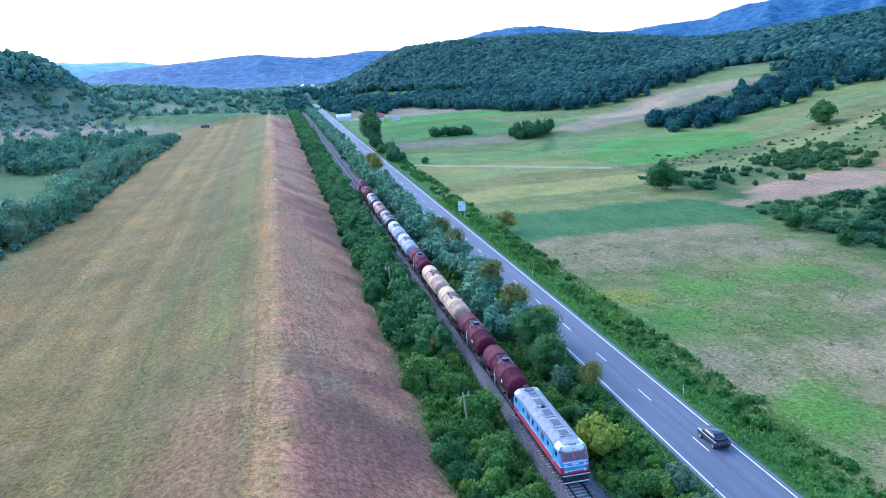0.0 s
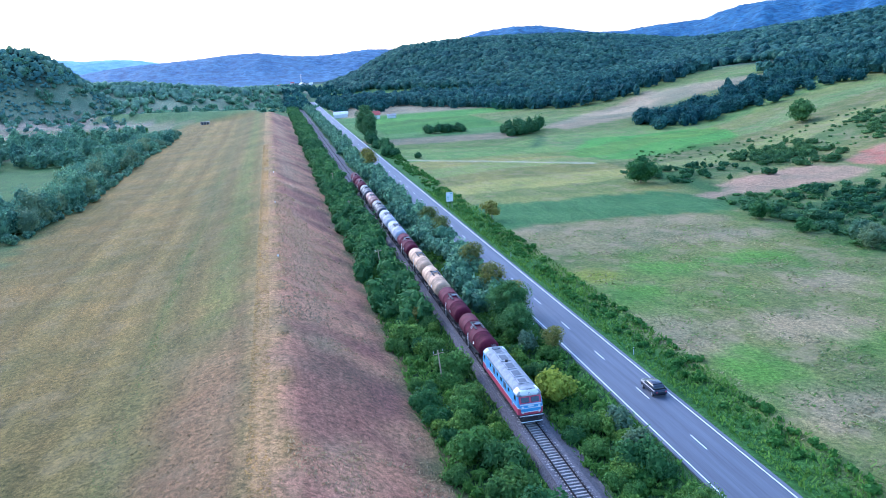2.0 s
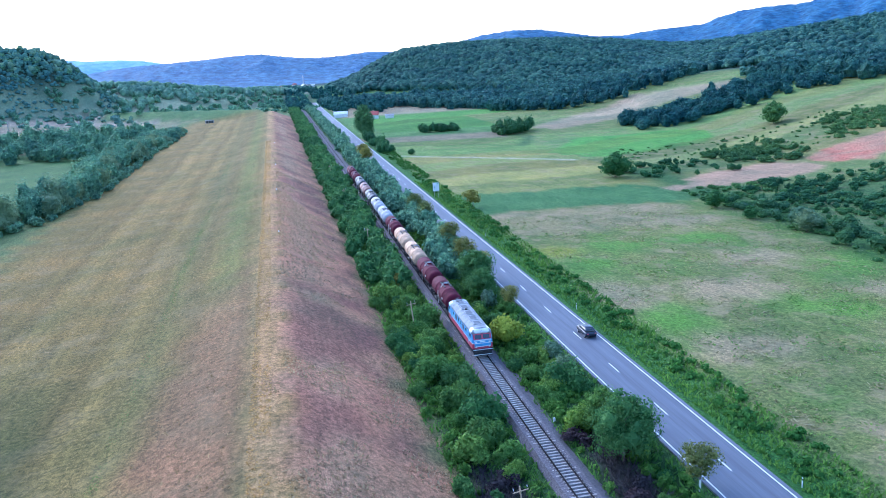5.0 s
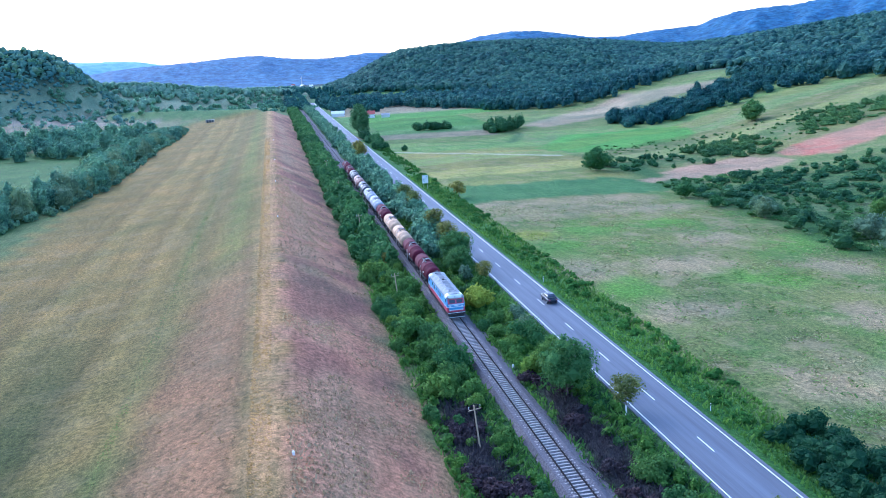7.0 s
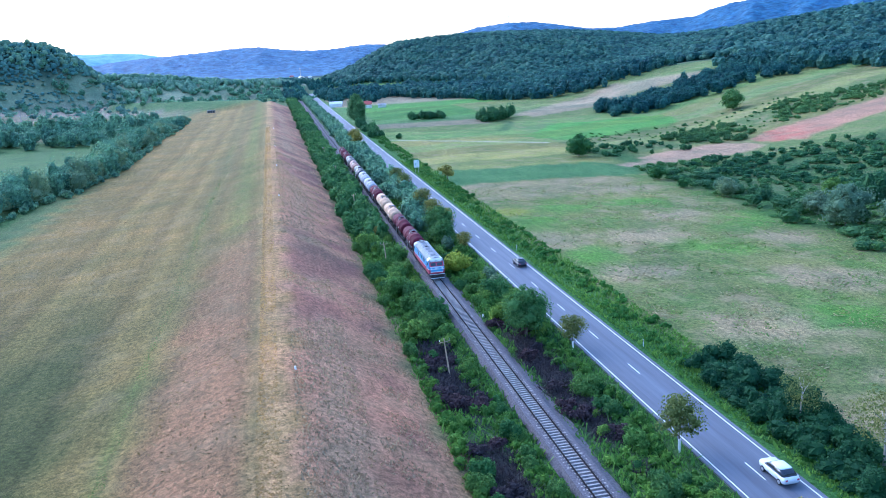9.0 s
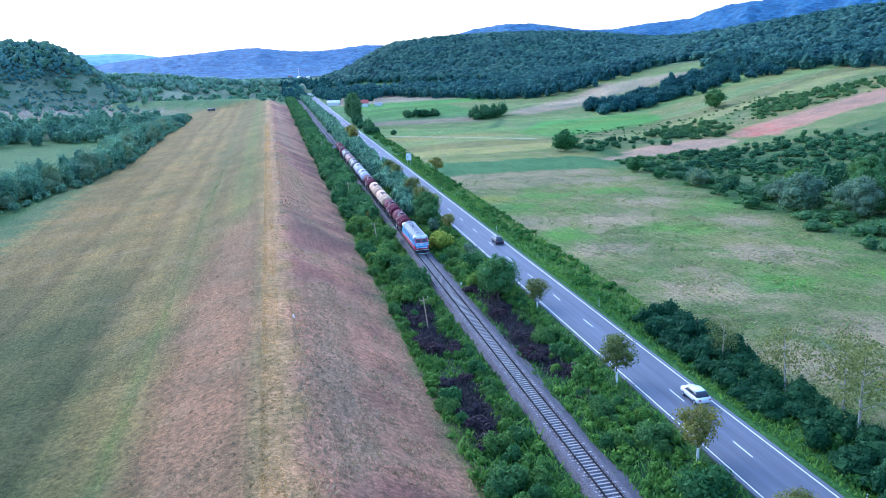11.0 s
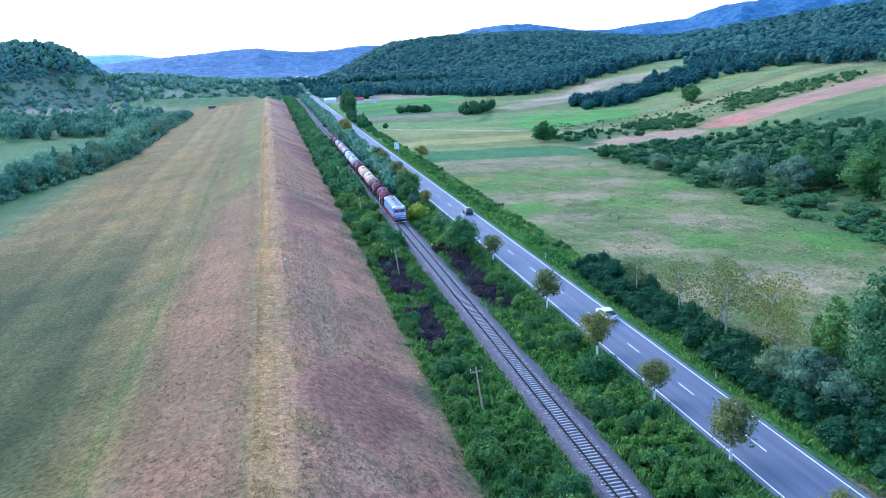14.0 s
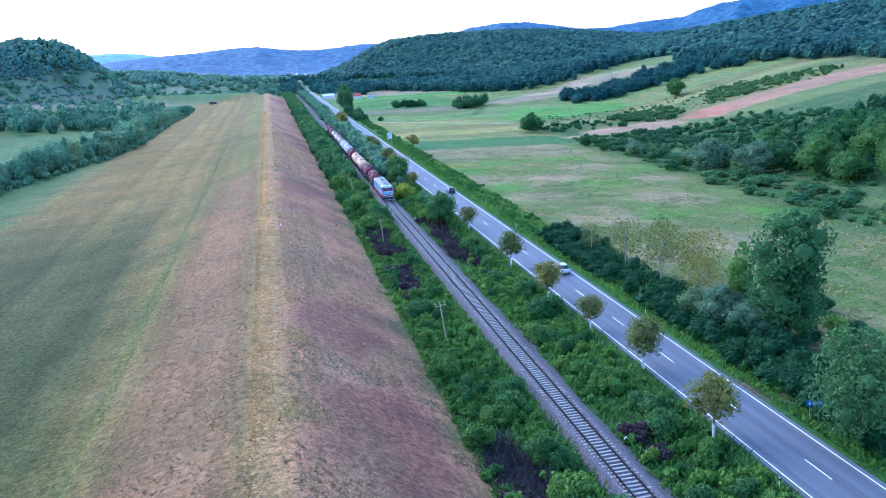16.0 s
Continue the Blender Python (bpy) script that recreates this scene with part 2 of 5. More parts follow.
MAT_BARK = plain("bark", (0.16, 0.13, 0.10), 0.9, 0, 0.4, 6)
MAT_PALE_BARK = plain("pale_bark", (0.42, 0.38, 0.32), 0.9, 0, 0.35, 6)
MAT_LIME = plain("limewash", (0.72, 0.70, 0.66), 0.9, 0, 0.2, 5)
MAT_POLE = plain("weathered_pole_wood", (0.48, 0.36, 0.23), 0.9, 0, 0.35, 4, stretch=(4, 4, 0.5))
MAT_ASPHALT = plain("asphalt", (0.118, 0.125, 0.148), 0.7, 0, 0.28, 0.6, stretch=(2.0, 0.05, 1))
MAT_MARK = plain("road_paint", (0.75, 0.75, 0.74), 0.7, 0, 0.2, 2)
MAT_BALLAST = plain("ballast_stone", (0.15, 0.132, 0.138), 0.95, 0, 0.7, 5)
MAT_SLEEPER = plain("concrete_sleeper", (0.34, 0.31, 0.28), 0.9, 0, 0.3, 5)
MAT_RAIL = plain("rusty_rail_steel", (0.032, 0.027, 0.026), 0.9, 0.0, 0.3, 6, 0.1)
MAT_STONE = plain("painted_stone", (0.8, 0.79, 0.77), 0.8, 0, 0.1, 6)
MAT_BLUE = plain("sky_blue_paint", (0.14, 0.36, 0.62), 0.45, 0, 0.2, 1.5)
MAT_RED = plain("red_paint", (0.48, 0.06, 0.10), 0.45, 0, 0.25, 1.5)
MAT_WHITE = plain("white_paint", (0.78, 0.78, 0.76), 0.5, 0, 0.15, 2)
MAT_ROOF = plain("grey_roof_paint", (0.33, 0.335, 0.345), 0.8, 0.0, 0.35, 1.2, 0.2)
MAT_GRILLE = plain("dark_grille", (0.10, 0.11, 0.13), 0.6, 0.3, 0.3, 4)
MAT_UNDER = plain("sooty_steel", (0.055, 0.05, 0.05), 0.7, 0.3, 0.35, 3)
MAT_MAROON = plain("maroon_tank_paint", (0.10, 0.013, 0.027), 0.8, 0, 0.45, 0.9, 0.15)
MAT_CREAM = plain("stained_cream_tank_paint", (0.62, 0.40, 0.24), 0.8, 0, 0.4, 0.9, 0.2)
MAT_PALE = plain("pale_grey_tank_paint", (0.44, 0.42, 0.44), 0.75, 0, 0.35, 0.9, 0.2)
MAT_BLACK = plain("black_tank_paint", (0.045, 0.045, 0.055), 0.5, 0, 0.4, 0.9)
MAT_BROWN = plain("rusty_brown_tank_paint", (0.26, 0.12, 0.09), 0.6, 0, 0.4, 0.9)
MAT_GLASS = plain("dark_glass", (0.02, 0.025, 0.03), 0.08, 0, 0.1, 2, 0.8)
MAT_TYRE = plain("tyre_rubber", (0.03, 0.03, 0.03), 0.9, 0, 0.2, 8)
MAT_CARDARK = plain("dark_car_paint", (0.03, 0.035, 0.05), 0.25, 0.2, 0.1, 2, 0.6)
MAT_CARWHITE = plain("white_car_paint", (0.75, 0.76, 0.78), 0.25, 0, 0.05, 2, 0.6)
MAT_SIGNBLUE = plain("blue_sign_face", (0.03, 0.16, 0.52), 0.4, 0, 0.1, 2)
MAT_SIGNGREEN = plain("green_sign_print", (0.05, 0.35, 0.25), 0.5, 0, 0.1, 2)
MAT_TILE = plain("red_roof_tile", (0.42, 0.09, 0.07), 0.8, 0, 0.3, 2)
MAT_PLASTER = plain("white_plaster", (0.75, 0.74, 0.70), 0.85, 0, 0.15, 1)
MAT_CONCRETE = plain("stained_concrete", (0.40, 0.38, 0.35), 0.9, 0, 0.3, 1)
MAT_ZINC = plain("galvanised_steel", (0.5, 0.5, 0.5), 0.45, 0.7, 0.15, 4)
MAT_LAMP = plain("headlamp_lens", (0.8, 0.8, 0.75), 0.15, 0, 0.05, 5)


# ---------------------------------------------------------------- mesh helpers
def mesh_from(name, verts, faces, material, smooth=False):
    me = bpy.data.meshes.new(name)
    me.from_pydata([tuple(v) for v in verts], [], [tuple(f) for f in faces])
    for mt in (material if isinstance(material, (list, tuple)) else [material]):
        me.materials.append(mt)
    if smooth:
        me.polygons.foreach_set("use_smooth", [True] * len(me.polygons))
    me.update()
    return me


def part(name, bm, material, parent, label="", smooth=False):
    me = bpy.data.meshes.new(name)
    bm.to_mesh(me)
    bm.free()
    me.materials.append(material)
    if smooth:
        me.polygons.foreach_set("use_smooth", [True] * len(me.polygons))
    ob = new(name, me)
    ob.parent = parent
    if label:
        tagged(ob, label)
    return ob


def thing(name, label, category, at=None, group="", kind=""):
    ob = new(name)
    if at is not None:
        ob.matrix_basis = at
    return tagged(ob, label, category, group, kind)


def add_box(bm, size, at=(0, 0, 0), bevel=0.0, rot=(0, 0, 0)):
    ret = bmesh.ops.create_cube(bm, size=1.0, matrix=Matrix.LocRotScale(at, Euler([radians(a) for a in rot]), size))
    if bevel:
        edges = list({e for v in ret["verts"] for e in v.link_edges})
        bmesh.ops.bevel(bm, geom=edges, offset=bevel, segments=2, affect="EDGES", profile=0.5)
    return bm


def box(size, at=(0, 0, 0), bevel=0.0, rot=(0, 0, 0)):
    return add_box(bmesh.new(), size, at, bevel, rot)


def add_tube(bm, p0, p1, r0, r1, seg=8, cap=True):
    p0, p1 = Vector(p0), Vector(p1)
    d = p1 - p0
    m = Matrix.Translation((p0 + p1) / 2) @ d.to_track_quat("Z", "Y").to_matrix().to_4x4()
    bmesh.ops.create_cone(bm, cap_ends=cap, segments=seg, radius1=r0, radius2=r1, depth=d.length, matrix=m)
    return bm


def tube(p0, p1, r0, r1=None, seg=8):
    return add_tube(bmesh.new(), p0, p1, r0, r0 if r1 is None else r1, seg)


def loft(sections, closed=True, caps=True):
    """A skin over a row of sections, each a list of as many points."""
    bm = bmesh.new()
    rows = [[bm.verts.new(p) for p in s] for s in sections]
    n = len(rows[0])
    for a, b in zip(rows, rows[1:]):
        for i in range(n if closed else n - 1):
            j = (i + 1) % n
            bm.faces.new((a[i], a[j], b[j], b[i]))
    if caps and closed:
        bm.faces.new(rows[0][::-1])
        bm.faces.new(rows[-1])
    bmesh.ops.recalc_face_normals(bm, faces=bm.faces)
    return bm


ICO = {}
for level in (1, 2):
    bm_ico = bmesh.new()
    bmesh.ops.create_icosphere(bm_ico, subdivisions=level, radius=1.0)
    bm_ico.verts.index_update()
    ICO[level] = (np.array([v.co[:] for v in bm_ico.verts]), np.array([[v.index for v in f.verts] for f in bm_ico.faces]))
    bm_ico.free()


def blob_cloud(centres, radii, level, rough, seed):
    """Lumpy closed blobs, joined: verts and faces."""
    r = np.random.default_rng(seed)
    bv, bf = ICO[level]
    n, k = len(centres), len(bv)
    jag = 1 + rough * r.normal(size=(n, k, 1))
    v = bv[None] * np.asarray(radii)[:, None, :] * jag + np.asarray(centres)[:, None, :]
    f = bf[None] + (np.arange(n) * k)[:, None, None]
    return v.reshape(-1, 3), f.reshape(-1, 3)


def crown_cloud(centres, radii, seed):
    """Low domed tree crowns, joined: verts and faces."""
    r = np.random.default_rng(seed)
    rings = [(-0.7, 0.75), (0.05, 1.0), (0.68, 0.7)]
    k = 6
    base = np.array([(rr * math.cos(a + i * 0.5), rr * math.sin(a + i * 0.5), zz) for i, (zz, rr) in enumerate(rings) for a in np.arange(k) * 2 * math.pi / k] + [(0, 0, 0.98)])
    faces = [(i * k + j, i * k + (j + 1) % k, (i + 1) * k + (j + 1) % k, (i + 1) * k + j) for i in range(2) for j in range(k)]
    tris = [(2 * k + j, 2 * k + (j + 1) % k, 3 * k) for j in range(k)]
    n, m = len(centres), len(base)
    v = base[None] * (1 + 0.11 * r.normal(size=(n, m, 1))) * np.asarray(radii)[:, None, :] + np.asarray(centres)[:, None, :]
    off = (np.arange(n) * m)[:, None, None]
    return v.reshape(-1, 3), (np.array(faces)[None] + off).reshape(-1, 4).tolist() + (np.array(tris)[None] + off).reshape(-1, 3).tolist()


def leaf_cloud(centres, radii, count, size, seed, low=-0.35, shell=0.72):
    """Rhombic leaf sprays over ellipsoid lobes: verts and faces."""
    r = np.random.default_rng(seed)
    centres, radii = np.asarray(centres, float), np.asarray(radii, float)
    area = (radii[:, 0] * radii[:, 1] + radii[:, 0] * radii[:, 2]) ** 1.0
    pick = r.choice(len(centres), size=count, p=area / area.sum())
    d = r.normal(size=(count * 3, 3))
    d /= np.linalg.norm(d, axis=1)[:, None]
    d = d[d[:, 2] > low][:count]
    pick = pick[:len(d)]
    rad = np.clip(r.normal(0.95, 0.15, size=(len(d), 1)), shell * 0.9, 1.5)
    p = centres[pick] + d * radii[pick] * rad
    nrm = d + r.normal(size=d.shape) * 0.55
    nrm /= np.linalg.norm(nrm, axis=1)[:, None]
    t = np.cross(nrm, r.normal(size=d.shape))
    t /= np.linalg.norm(t, axis=1)[:, None]
    b = np.cross(nrm, t)
    s = size * r.uniform(0.6, 1.4, size=(len(d), 1))
    quad = np.stack([p - t * s, p + b * s * 0.6, p + t * s, p - b * s * 0.6], axis=1)
    return quad.reshape(-1, 3), np.arange(len(d) * 4).reshape(-1, 4)


def leaf_mesh(name, centres, radii, count, size, material, seed, core=0.78, low=-0.35, level=1):
    v1, f1 = leaf_cloud(centres, radii, count, size, seed, low)
    v2, f2 = blob_cloud(centres, np.asarray(radii) * core, level, 0.08, seed + 1)
    return mesh_from(name, np.concatenate([v1, v2]), [*f1.tolist(), *(f2 + len(v1)).tolist()], material)


# ---------------------------------------------------------------- the ground sheet
def lines(core, step, grow, lo, hi):
    a, b = core
    v = list(np.arange(a, b + step / 2, step))
    d, x = step, b
    while x < hi:
        d *= grow
        x += d
        v.append(min(x, hi))
    d, x = step, a
    while x > lo:
        d *= grow
        x -= d
        v.insert(0, max(x, lo))
    return np.array(v)


XS = lines((-92, 150), 1.2, 1.06, -3200, 3600)
YS = lines((-120, 290), 2.0, 1.035, -900, 4500)


def inside(x, y, poly):
    hit = np.zeros(x.shape, bool)
    for (x0, y0), (x1, y1) in zip(poly, poly[1:] + poly[:1]):
        cross = (y0 > y) != (y1 > y)
        with np.errstate(divide="ignore", invalid="ignore"):
            hit ^= cross & (x < (x1 - x0) * (y - y0) / (y1 - y0) + x0)
    return hit


def wobble(x, y, scale, seed):
    """Cheap smooth noise, -1 to 1."""
    r = np.random.default_rng(seed)
    out = np.zeros_like(x)
    for k in range(6):
        a, f, p = r.uniform(0, 6.28), r.uniform(0.6, 1.8) / scale, r.uniform(0, 6.28)
        out += np.sin((x * math.cos(a) + y * math.sin(a)) * f * 6.28 + p)
    return out / 3.0


SOIL = [(91, 181), (99, 186), (121, 193), (130, 184), (129, 172), (124, 168), (106, 165.5), (89, 166)]
SOIL_SMALL = [(79, 171), (92, 174), (88, 167), (78, 162)]
SOIL_RED = [(133, 187), (142, 193), (151, 194.5), (164, 195), (181, 198), (222, 204), (262, 200), (262, 172), (205, 174), (160, 171.5), (139, 166.5), (132, 177)]
TAN = [(98, 352), (140, 400), (186, 428), (238, 400), (236, 380), (179, 382), (130, 352), (110, 338)]
GREEN_FIELD = [(77, 262), (104, 301), (139, 314), (155, 287), (143, 258), (115, 246), (91, 240)]
DITCH = [(74, 290), (97, 344), (112, 338), (138, 330), (137, 327), (110, 334), (99, 338), (78, 288)]
STRIP = [(17.5, 139), (47, 149), (74, 147), (92, 160), (71, 178), (42, 172), (18, 171)]
STRAW_A = [(23, 132), (32, 142), (60, 147), (74, 143), (60, 128), (40, 118), (26, 118)]


WITHERED, LUSH, MUSTARD = (0.30, 0.235, 0.13), (0.105, 0.22, 0.03), (0.25, 0.26, 0.035)
MEADOW_PATCHES = [(25, 74, 6, 9, WITHERED, 0.5), (42, 73, 10, 6, WITHERED, 0.6), (30, 50, 7, 6, WITHERED, 0.6), (34, 136, 13, 8, WITHERED, 0.6), (60, 126, 11, 7, WITHERED, 0.6), (58, 92, 9, 5, WITHERED, 0.5),
                  (36, 22, 9, 8, WITHERED, 0.5), (55, 40, 9, 7, WITHERED, 0.4), (45, 0, 10, 8, WITHERED, 0.4), (66, 66, 6, 6, WITHERED, 0.4), (30, -6, 6, 7, WITHERED, 0.4),
                  (28, 93, 6, 6, LUSH, 0.0), (26, 103, 4, 4, MUSTARD, 0.0), (38, 104, 7, 5, LUSH, 0.1), (55, 108, 10, 5, LUSH, 0.2), (52, 62, 6, 6, LUSH, 0.1), (28, 62, 5, 6, LUSH, 0.1), (46, 24, 7, 6, LUSH, 0.2), (72, 82, 8, 9, LUSH, 0.2), (64, 20, 8, 8, LUSH, 0.2)]


def cover_colour(x, y):
    """The ground's colour and its share of dry patches."""
    w1, w2, w3 = wobble(x, y, 30, 1), wobble(x, y, 9, 2), wobble(x, y, 70, 3)
    c = np.empty(x.shape + (4,))
    c[:] = (0.10, 0.16, 0.055, 0.25)

    def paint(mask, colour, dry=0.0):
        c[mask] = (*colour, dry)

    def blend(weight, colour, dry=None):
        k = np.clip(weight, 0, 1)[..., None]
        c[..., :3] = c[..., :3] * (1 - k) + np.array(colour) * k
        if dry is not None:
            c[..., 3:] = c[..., 3:] * (1 - k) + dry * k

    # right of the road: meadow, strips, pale fields
    right = x > 16
    paint(right & (y < 150), (0.165, 0.18, 0.055), 0.75)
    blend(np.where(right & (y < 150), ramp(w1 + 0.5 * w2, 0.0, 0.9), 0), (0.115, 0.18, 0.038), 0.35)
    blend(np.where(right, 0.6 * (1 - ramp(y + 8 * w1, 5, 60)), 0), (0.095, 0.135, 0.038), 0.4)
    for px, py, rx, ry, tone, dry in MEADOW_PATCHES:
        d = np.hypot((x - px) / rx, (y - py) / ry) + 0.35 * w2 + 0.2 * wobble(x, y, 4, 17)
        blend(np.where(right, 0.85 * (1 - ramp(d, 0.65, 1.15)), 0), tone, dry)
    xe, ye = x + 2 * w2, y + 2 * w2
    paint(right & (ye >= 150) & (y < 262), (0.205, 0.22, 0.06), 0.45)
    paint(inside(xe, ye, STRAW_A) & right, (0.21, 0.19, 0.085), 0.9)
    paint(inside(xe, ye, STRIP), (0.075, 0.16, 0.05), 0.0)
    paint(right & (y >= 262) & (y < 335), (0.145, 0.20, 0.05), 0.3)
    paint(right & (y >= 322) & (y < 372) & (x < 80), (0.25, 0.205, 0.12), 0.5)
    paint(right & (y >= 348) & (x < 140), (0.10, 0.185, 0.05), 0.1)
    paint(right & (ye >= 372) & (y < 505) & (x > 30) & (x < 120), (0.085, 0.20, 0.035), 0.0)
    paint(right & (ye >= 505) & (y < 640) & (x > 20), (0.24, 0.2, 0.12), 0.5)
    band = np.floor((0.95 * y - 0.3 * x + 6 * w3) / 17).astype(int)
    shade = np.random.default_rng(77).uniform(0.78, 1.25, 400)[np.clip(band + 100, 0, 399)]
    warm = np.random.default_rng(78).uniform(0.85, 1.25, 400)[np.clip(band + 100, 0, 399)]
    # right-hand hillside
    hill = (x > 84) & (y < 345)
    paint(hill, (0.135, 0.18, 0.055), 0.4)
    paint(hill & (x - 0.4 * (y - 200) > 118) & (y > 190), (0.16, 0.195, 0.06), 0.5)
    paint(inside(xe, ye, GREEN_FIELD), (0.105, 0.225, 0.04), 0.1)
    blend(np.where(inside(xe, ye, DITCH), 0.8, 0), (0.06, 0.11, 0.04), 0.0)
    paint((x > 90) & (y >= 300) & (y < 460) & (x < 300), (0.155, 0.205, 0.055), 0.4)
    paint(inside(xe, ye, TAN), (0.34, 0.26, 0.155), 0.3)
    strips = (x > 20) & (y > 180) & (y < 520)
    c[..., :3] *= np.where(strips, shade, 1.0)[..., None]
    c[..., 0] *= np.where(strips, warm, 1.0)
    creek = np.exp(-((x - 82 - 0.06 * (y - 100)) / 7) ** 2) * (y < 210)
    blend(creek, (0.05, 0.11, 0.03), 0.0)
    paint((x > 88) & (y < 150), (0.07, 0.125, 0.04), 0.2)
    xs_, ys_ = x + 1.2 * w2, y + 1.2 * w2
    paint(inside(xs_, ys_, SOIL), (0.35, 0.23, 0.14), 0.2)
    paint(inside(xs_, ys_, SOIL_SMALL), (0.29, 0.21, 0.13), 0.4)
    red = inside(xs_, ys_, SOIL_RED)
    paint(red, (0.36, 0.21, 0.13), 0.0)
    blend(np.where(red, np.exp(-((x - 140) / 12) ** 2) * ramp(w2, -0.5, 0.4), 0), (0.36, 0.13, 0.085), 0.0)
    path = np.abs(y - (270 - 0.52 * (x - 18.6))) + 0.4 * w2
    blend(np.where((x > 16) & (x < 80), 1 - ramp(path, 0.9, 2.2), 0), (0.40, 0.36, 0.26), 0.0)
    blend(np.where((x > 16) & (y < 330), 1 - ramp(x + 1.3 * w2, 19.5, 23), 0), (0.06, 0.145, 0.03), 0.0)
    blend(np.where(right, 1 - ramp(np.hypot((x - 29) / 6, (y + 47.5) / 4) + 0.3 * w2, 0.7, 1.1), 0), (0.20, 0.13, 0.085), 0.0)
    # strip along track and road
    paint((x > -9.2) & (x <= 16), (0.05, 0.10, 0.03), 0.0)
    burnt = np.zeros(x.shape)
    for bx, by, lx, ly in ((-6.2, 20, 2.2, 12), (-6.2, -4, 2.0, 10), (-7.0, -63, 2.2, 12), (4.6, 16, 2.2, 19)):
        burnt = np.maximum(burnt, 1 - ramp(np.hypot((x - bx) / lx, (y - by) / ly) + 0.25 * w2, 0.7, 1.15))
    blend(0.9 * burnt, (0.05, 0.04, 0.05), 0.0)
    # left of the dike
    left = x < -60
    paint(left, (0.075, 0.14, 0.04), 0.1)
    paint(left & (y > 380), (0.165, 0.175, 0.085), 0.6)
    paint(left & (x < -125) & (y > 430) & (y < 560), (0.21, 0.18, 0.12), 0.5)
    paint(left & (y >= 600), (0.15, 0.19, 0.10), 0.3)
    paint((x < -100) & (y > 565) & (y < 730) & (ridge_height("D", x, y) < 5), (0.27, 0.23, 0.165), 0.2)
    paint((x < -34) & (np.abs(y - arm_y(x)) < 30) & (x > -150), (0.095, 0.165, 0.055), 0.0)
    # the dike
    dk = (x > -84) & (x < -8.8) & (y < 560)
    paint(dk, (0.205, 0.145, 0.042), 0.3)
    edge = x + 1.2 * w2
    blend(np.where(dk, (1 - ramp(edge, -46, -36)) * (1 - ramp(y + 16 * w1, 0, 120)) * 0.8, 0), (0.10, 0.088, 0.026), 0.12)
    blend(np.where(dk, np.exp(-((edge + 37) / 4.0) ** 2) * 0.5, 0), (0.15, 0.145, 0.05), 0.1)
    blend(np.where(dk, ramp(edge, -38, -33) * (1 - ramp(edge, -26, -25.2)) * (0.2 + 0.7 * (1 - ramp(y + 8 * w1 - 7 * (edge + 36), 15, 50))), 0), (0.225, 0.13, 0.066), 0.2)
    blend(np.where(dk & (y < 60), (1 - ramp(y + 10 * w1, 0, 110)) * (1 - ramp(edge + 0.06 * (y + 60), -42, -37)) * 0.8, 0), (0.05, 0.067, 0.018), 0.03)
    blend(np.where(dk, np.exp(-((edge + 30) / 2.8) ** 2) * 0.85 * ramp(y + 10 * w1, 45, 85), 0), (0.14, 0.15, 0.04), 0.1)
    blend(np.where(dk & (y < 260), np.exp(-((x + 37.6 + 0.5 * w3) / 0.38) ** 2) * (0.35 + 0.3 * ramp(w2, -0.2, 0.5)), 0), (0.075, 0.13, 0.022), 0.0)
    blend(np.where(dk, ramp(x + 0.3 * w2, -25.9, -25.4) * (1 - ramp(x + 0.3 * w2, -23.8, -23.2)) * 0.85, 0), (0.41, 0.25, 0.115), 0.0)
    for rut in (-26.1, -24.4):
        blend(np.where(dk, np.exp(-((x - rut) / 0.4) ** 2) * (0.5 if rut < -25 else 0.25), 0), (0.17, 0.15, 0.05), 0.0)
    blend(np.where(dk, ramp(edge, -23, -22.2), 0), (0.345, 0.182, 0.102), 0.25)
    blend(np.where(dk & (x > -22.2), np.exp(-((edge + 18.5) / 1.6) ** 2) * 0.6, 0), (0.37, 0.245, 0.145), 0.3)
    blend(np.where(dk & (x > -22.2), ramp(w1 + 0.4 * w2, 0.1, 0.6) * 0.8, 0), (0.195, 0.092, 0.064), 0.05)
    blend(np.where(dk & (x > -22.2), ramp(edge, -17, -12) * ramp(w2 + 0.5 * w1, -0.3, 0.5) * 0.75, 0), (0.165, 0.082, 0.062), 0.05)
    blend(np.where(dk & (x > -22.2), ramp(edge, -11, -9.4) * 0.8, 0), (0.085, 0.12, 0.04), 0.0)
    rows = np.random.default_rng(61).uniform(0.80, 1.22, 120)
    lane_x = (x + 84 + 0.8 * w3) / 1.35
    lo = np.clip(np.floor(lane_x).astype(int), 0, 118)
    fade = lane_x - lo
    mown = (rows[lo] * (1 - fade) + rows[lo + 1] * fade)
    c[..., :3] *= np.where(dk & (x < -27), mown, np.where(dk & (x < -9), 0.5 + 0.5 * mown, 1.0))[..., None]
    blend(np.where((x > -95) & dk, 1 - ramp(x + 3 * w2, -80, -72), 0), (0.1, 0.145, 0.05), 0.1)
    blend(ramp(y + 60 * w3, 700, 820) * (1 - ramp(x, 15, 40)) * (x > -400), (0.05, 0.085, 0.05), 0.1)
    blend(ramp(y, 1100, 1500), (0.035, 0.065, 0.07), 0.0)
    lane = np.abs(y - (-53 + 0.25 * (x - 16.5))) + 0.5 * w2
    blend(np.where((x > 16) & (x < 40), 1 - ramp(lane, 1.2, 2.6), 0), (0.17, 0.12, 0.085), 0.0)
    # grassy western hill, its colour lightened to make up for shade and haze
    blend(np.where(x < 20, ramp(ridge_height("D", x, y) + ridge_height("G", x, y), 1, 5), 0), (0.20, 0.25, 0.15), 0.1)
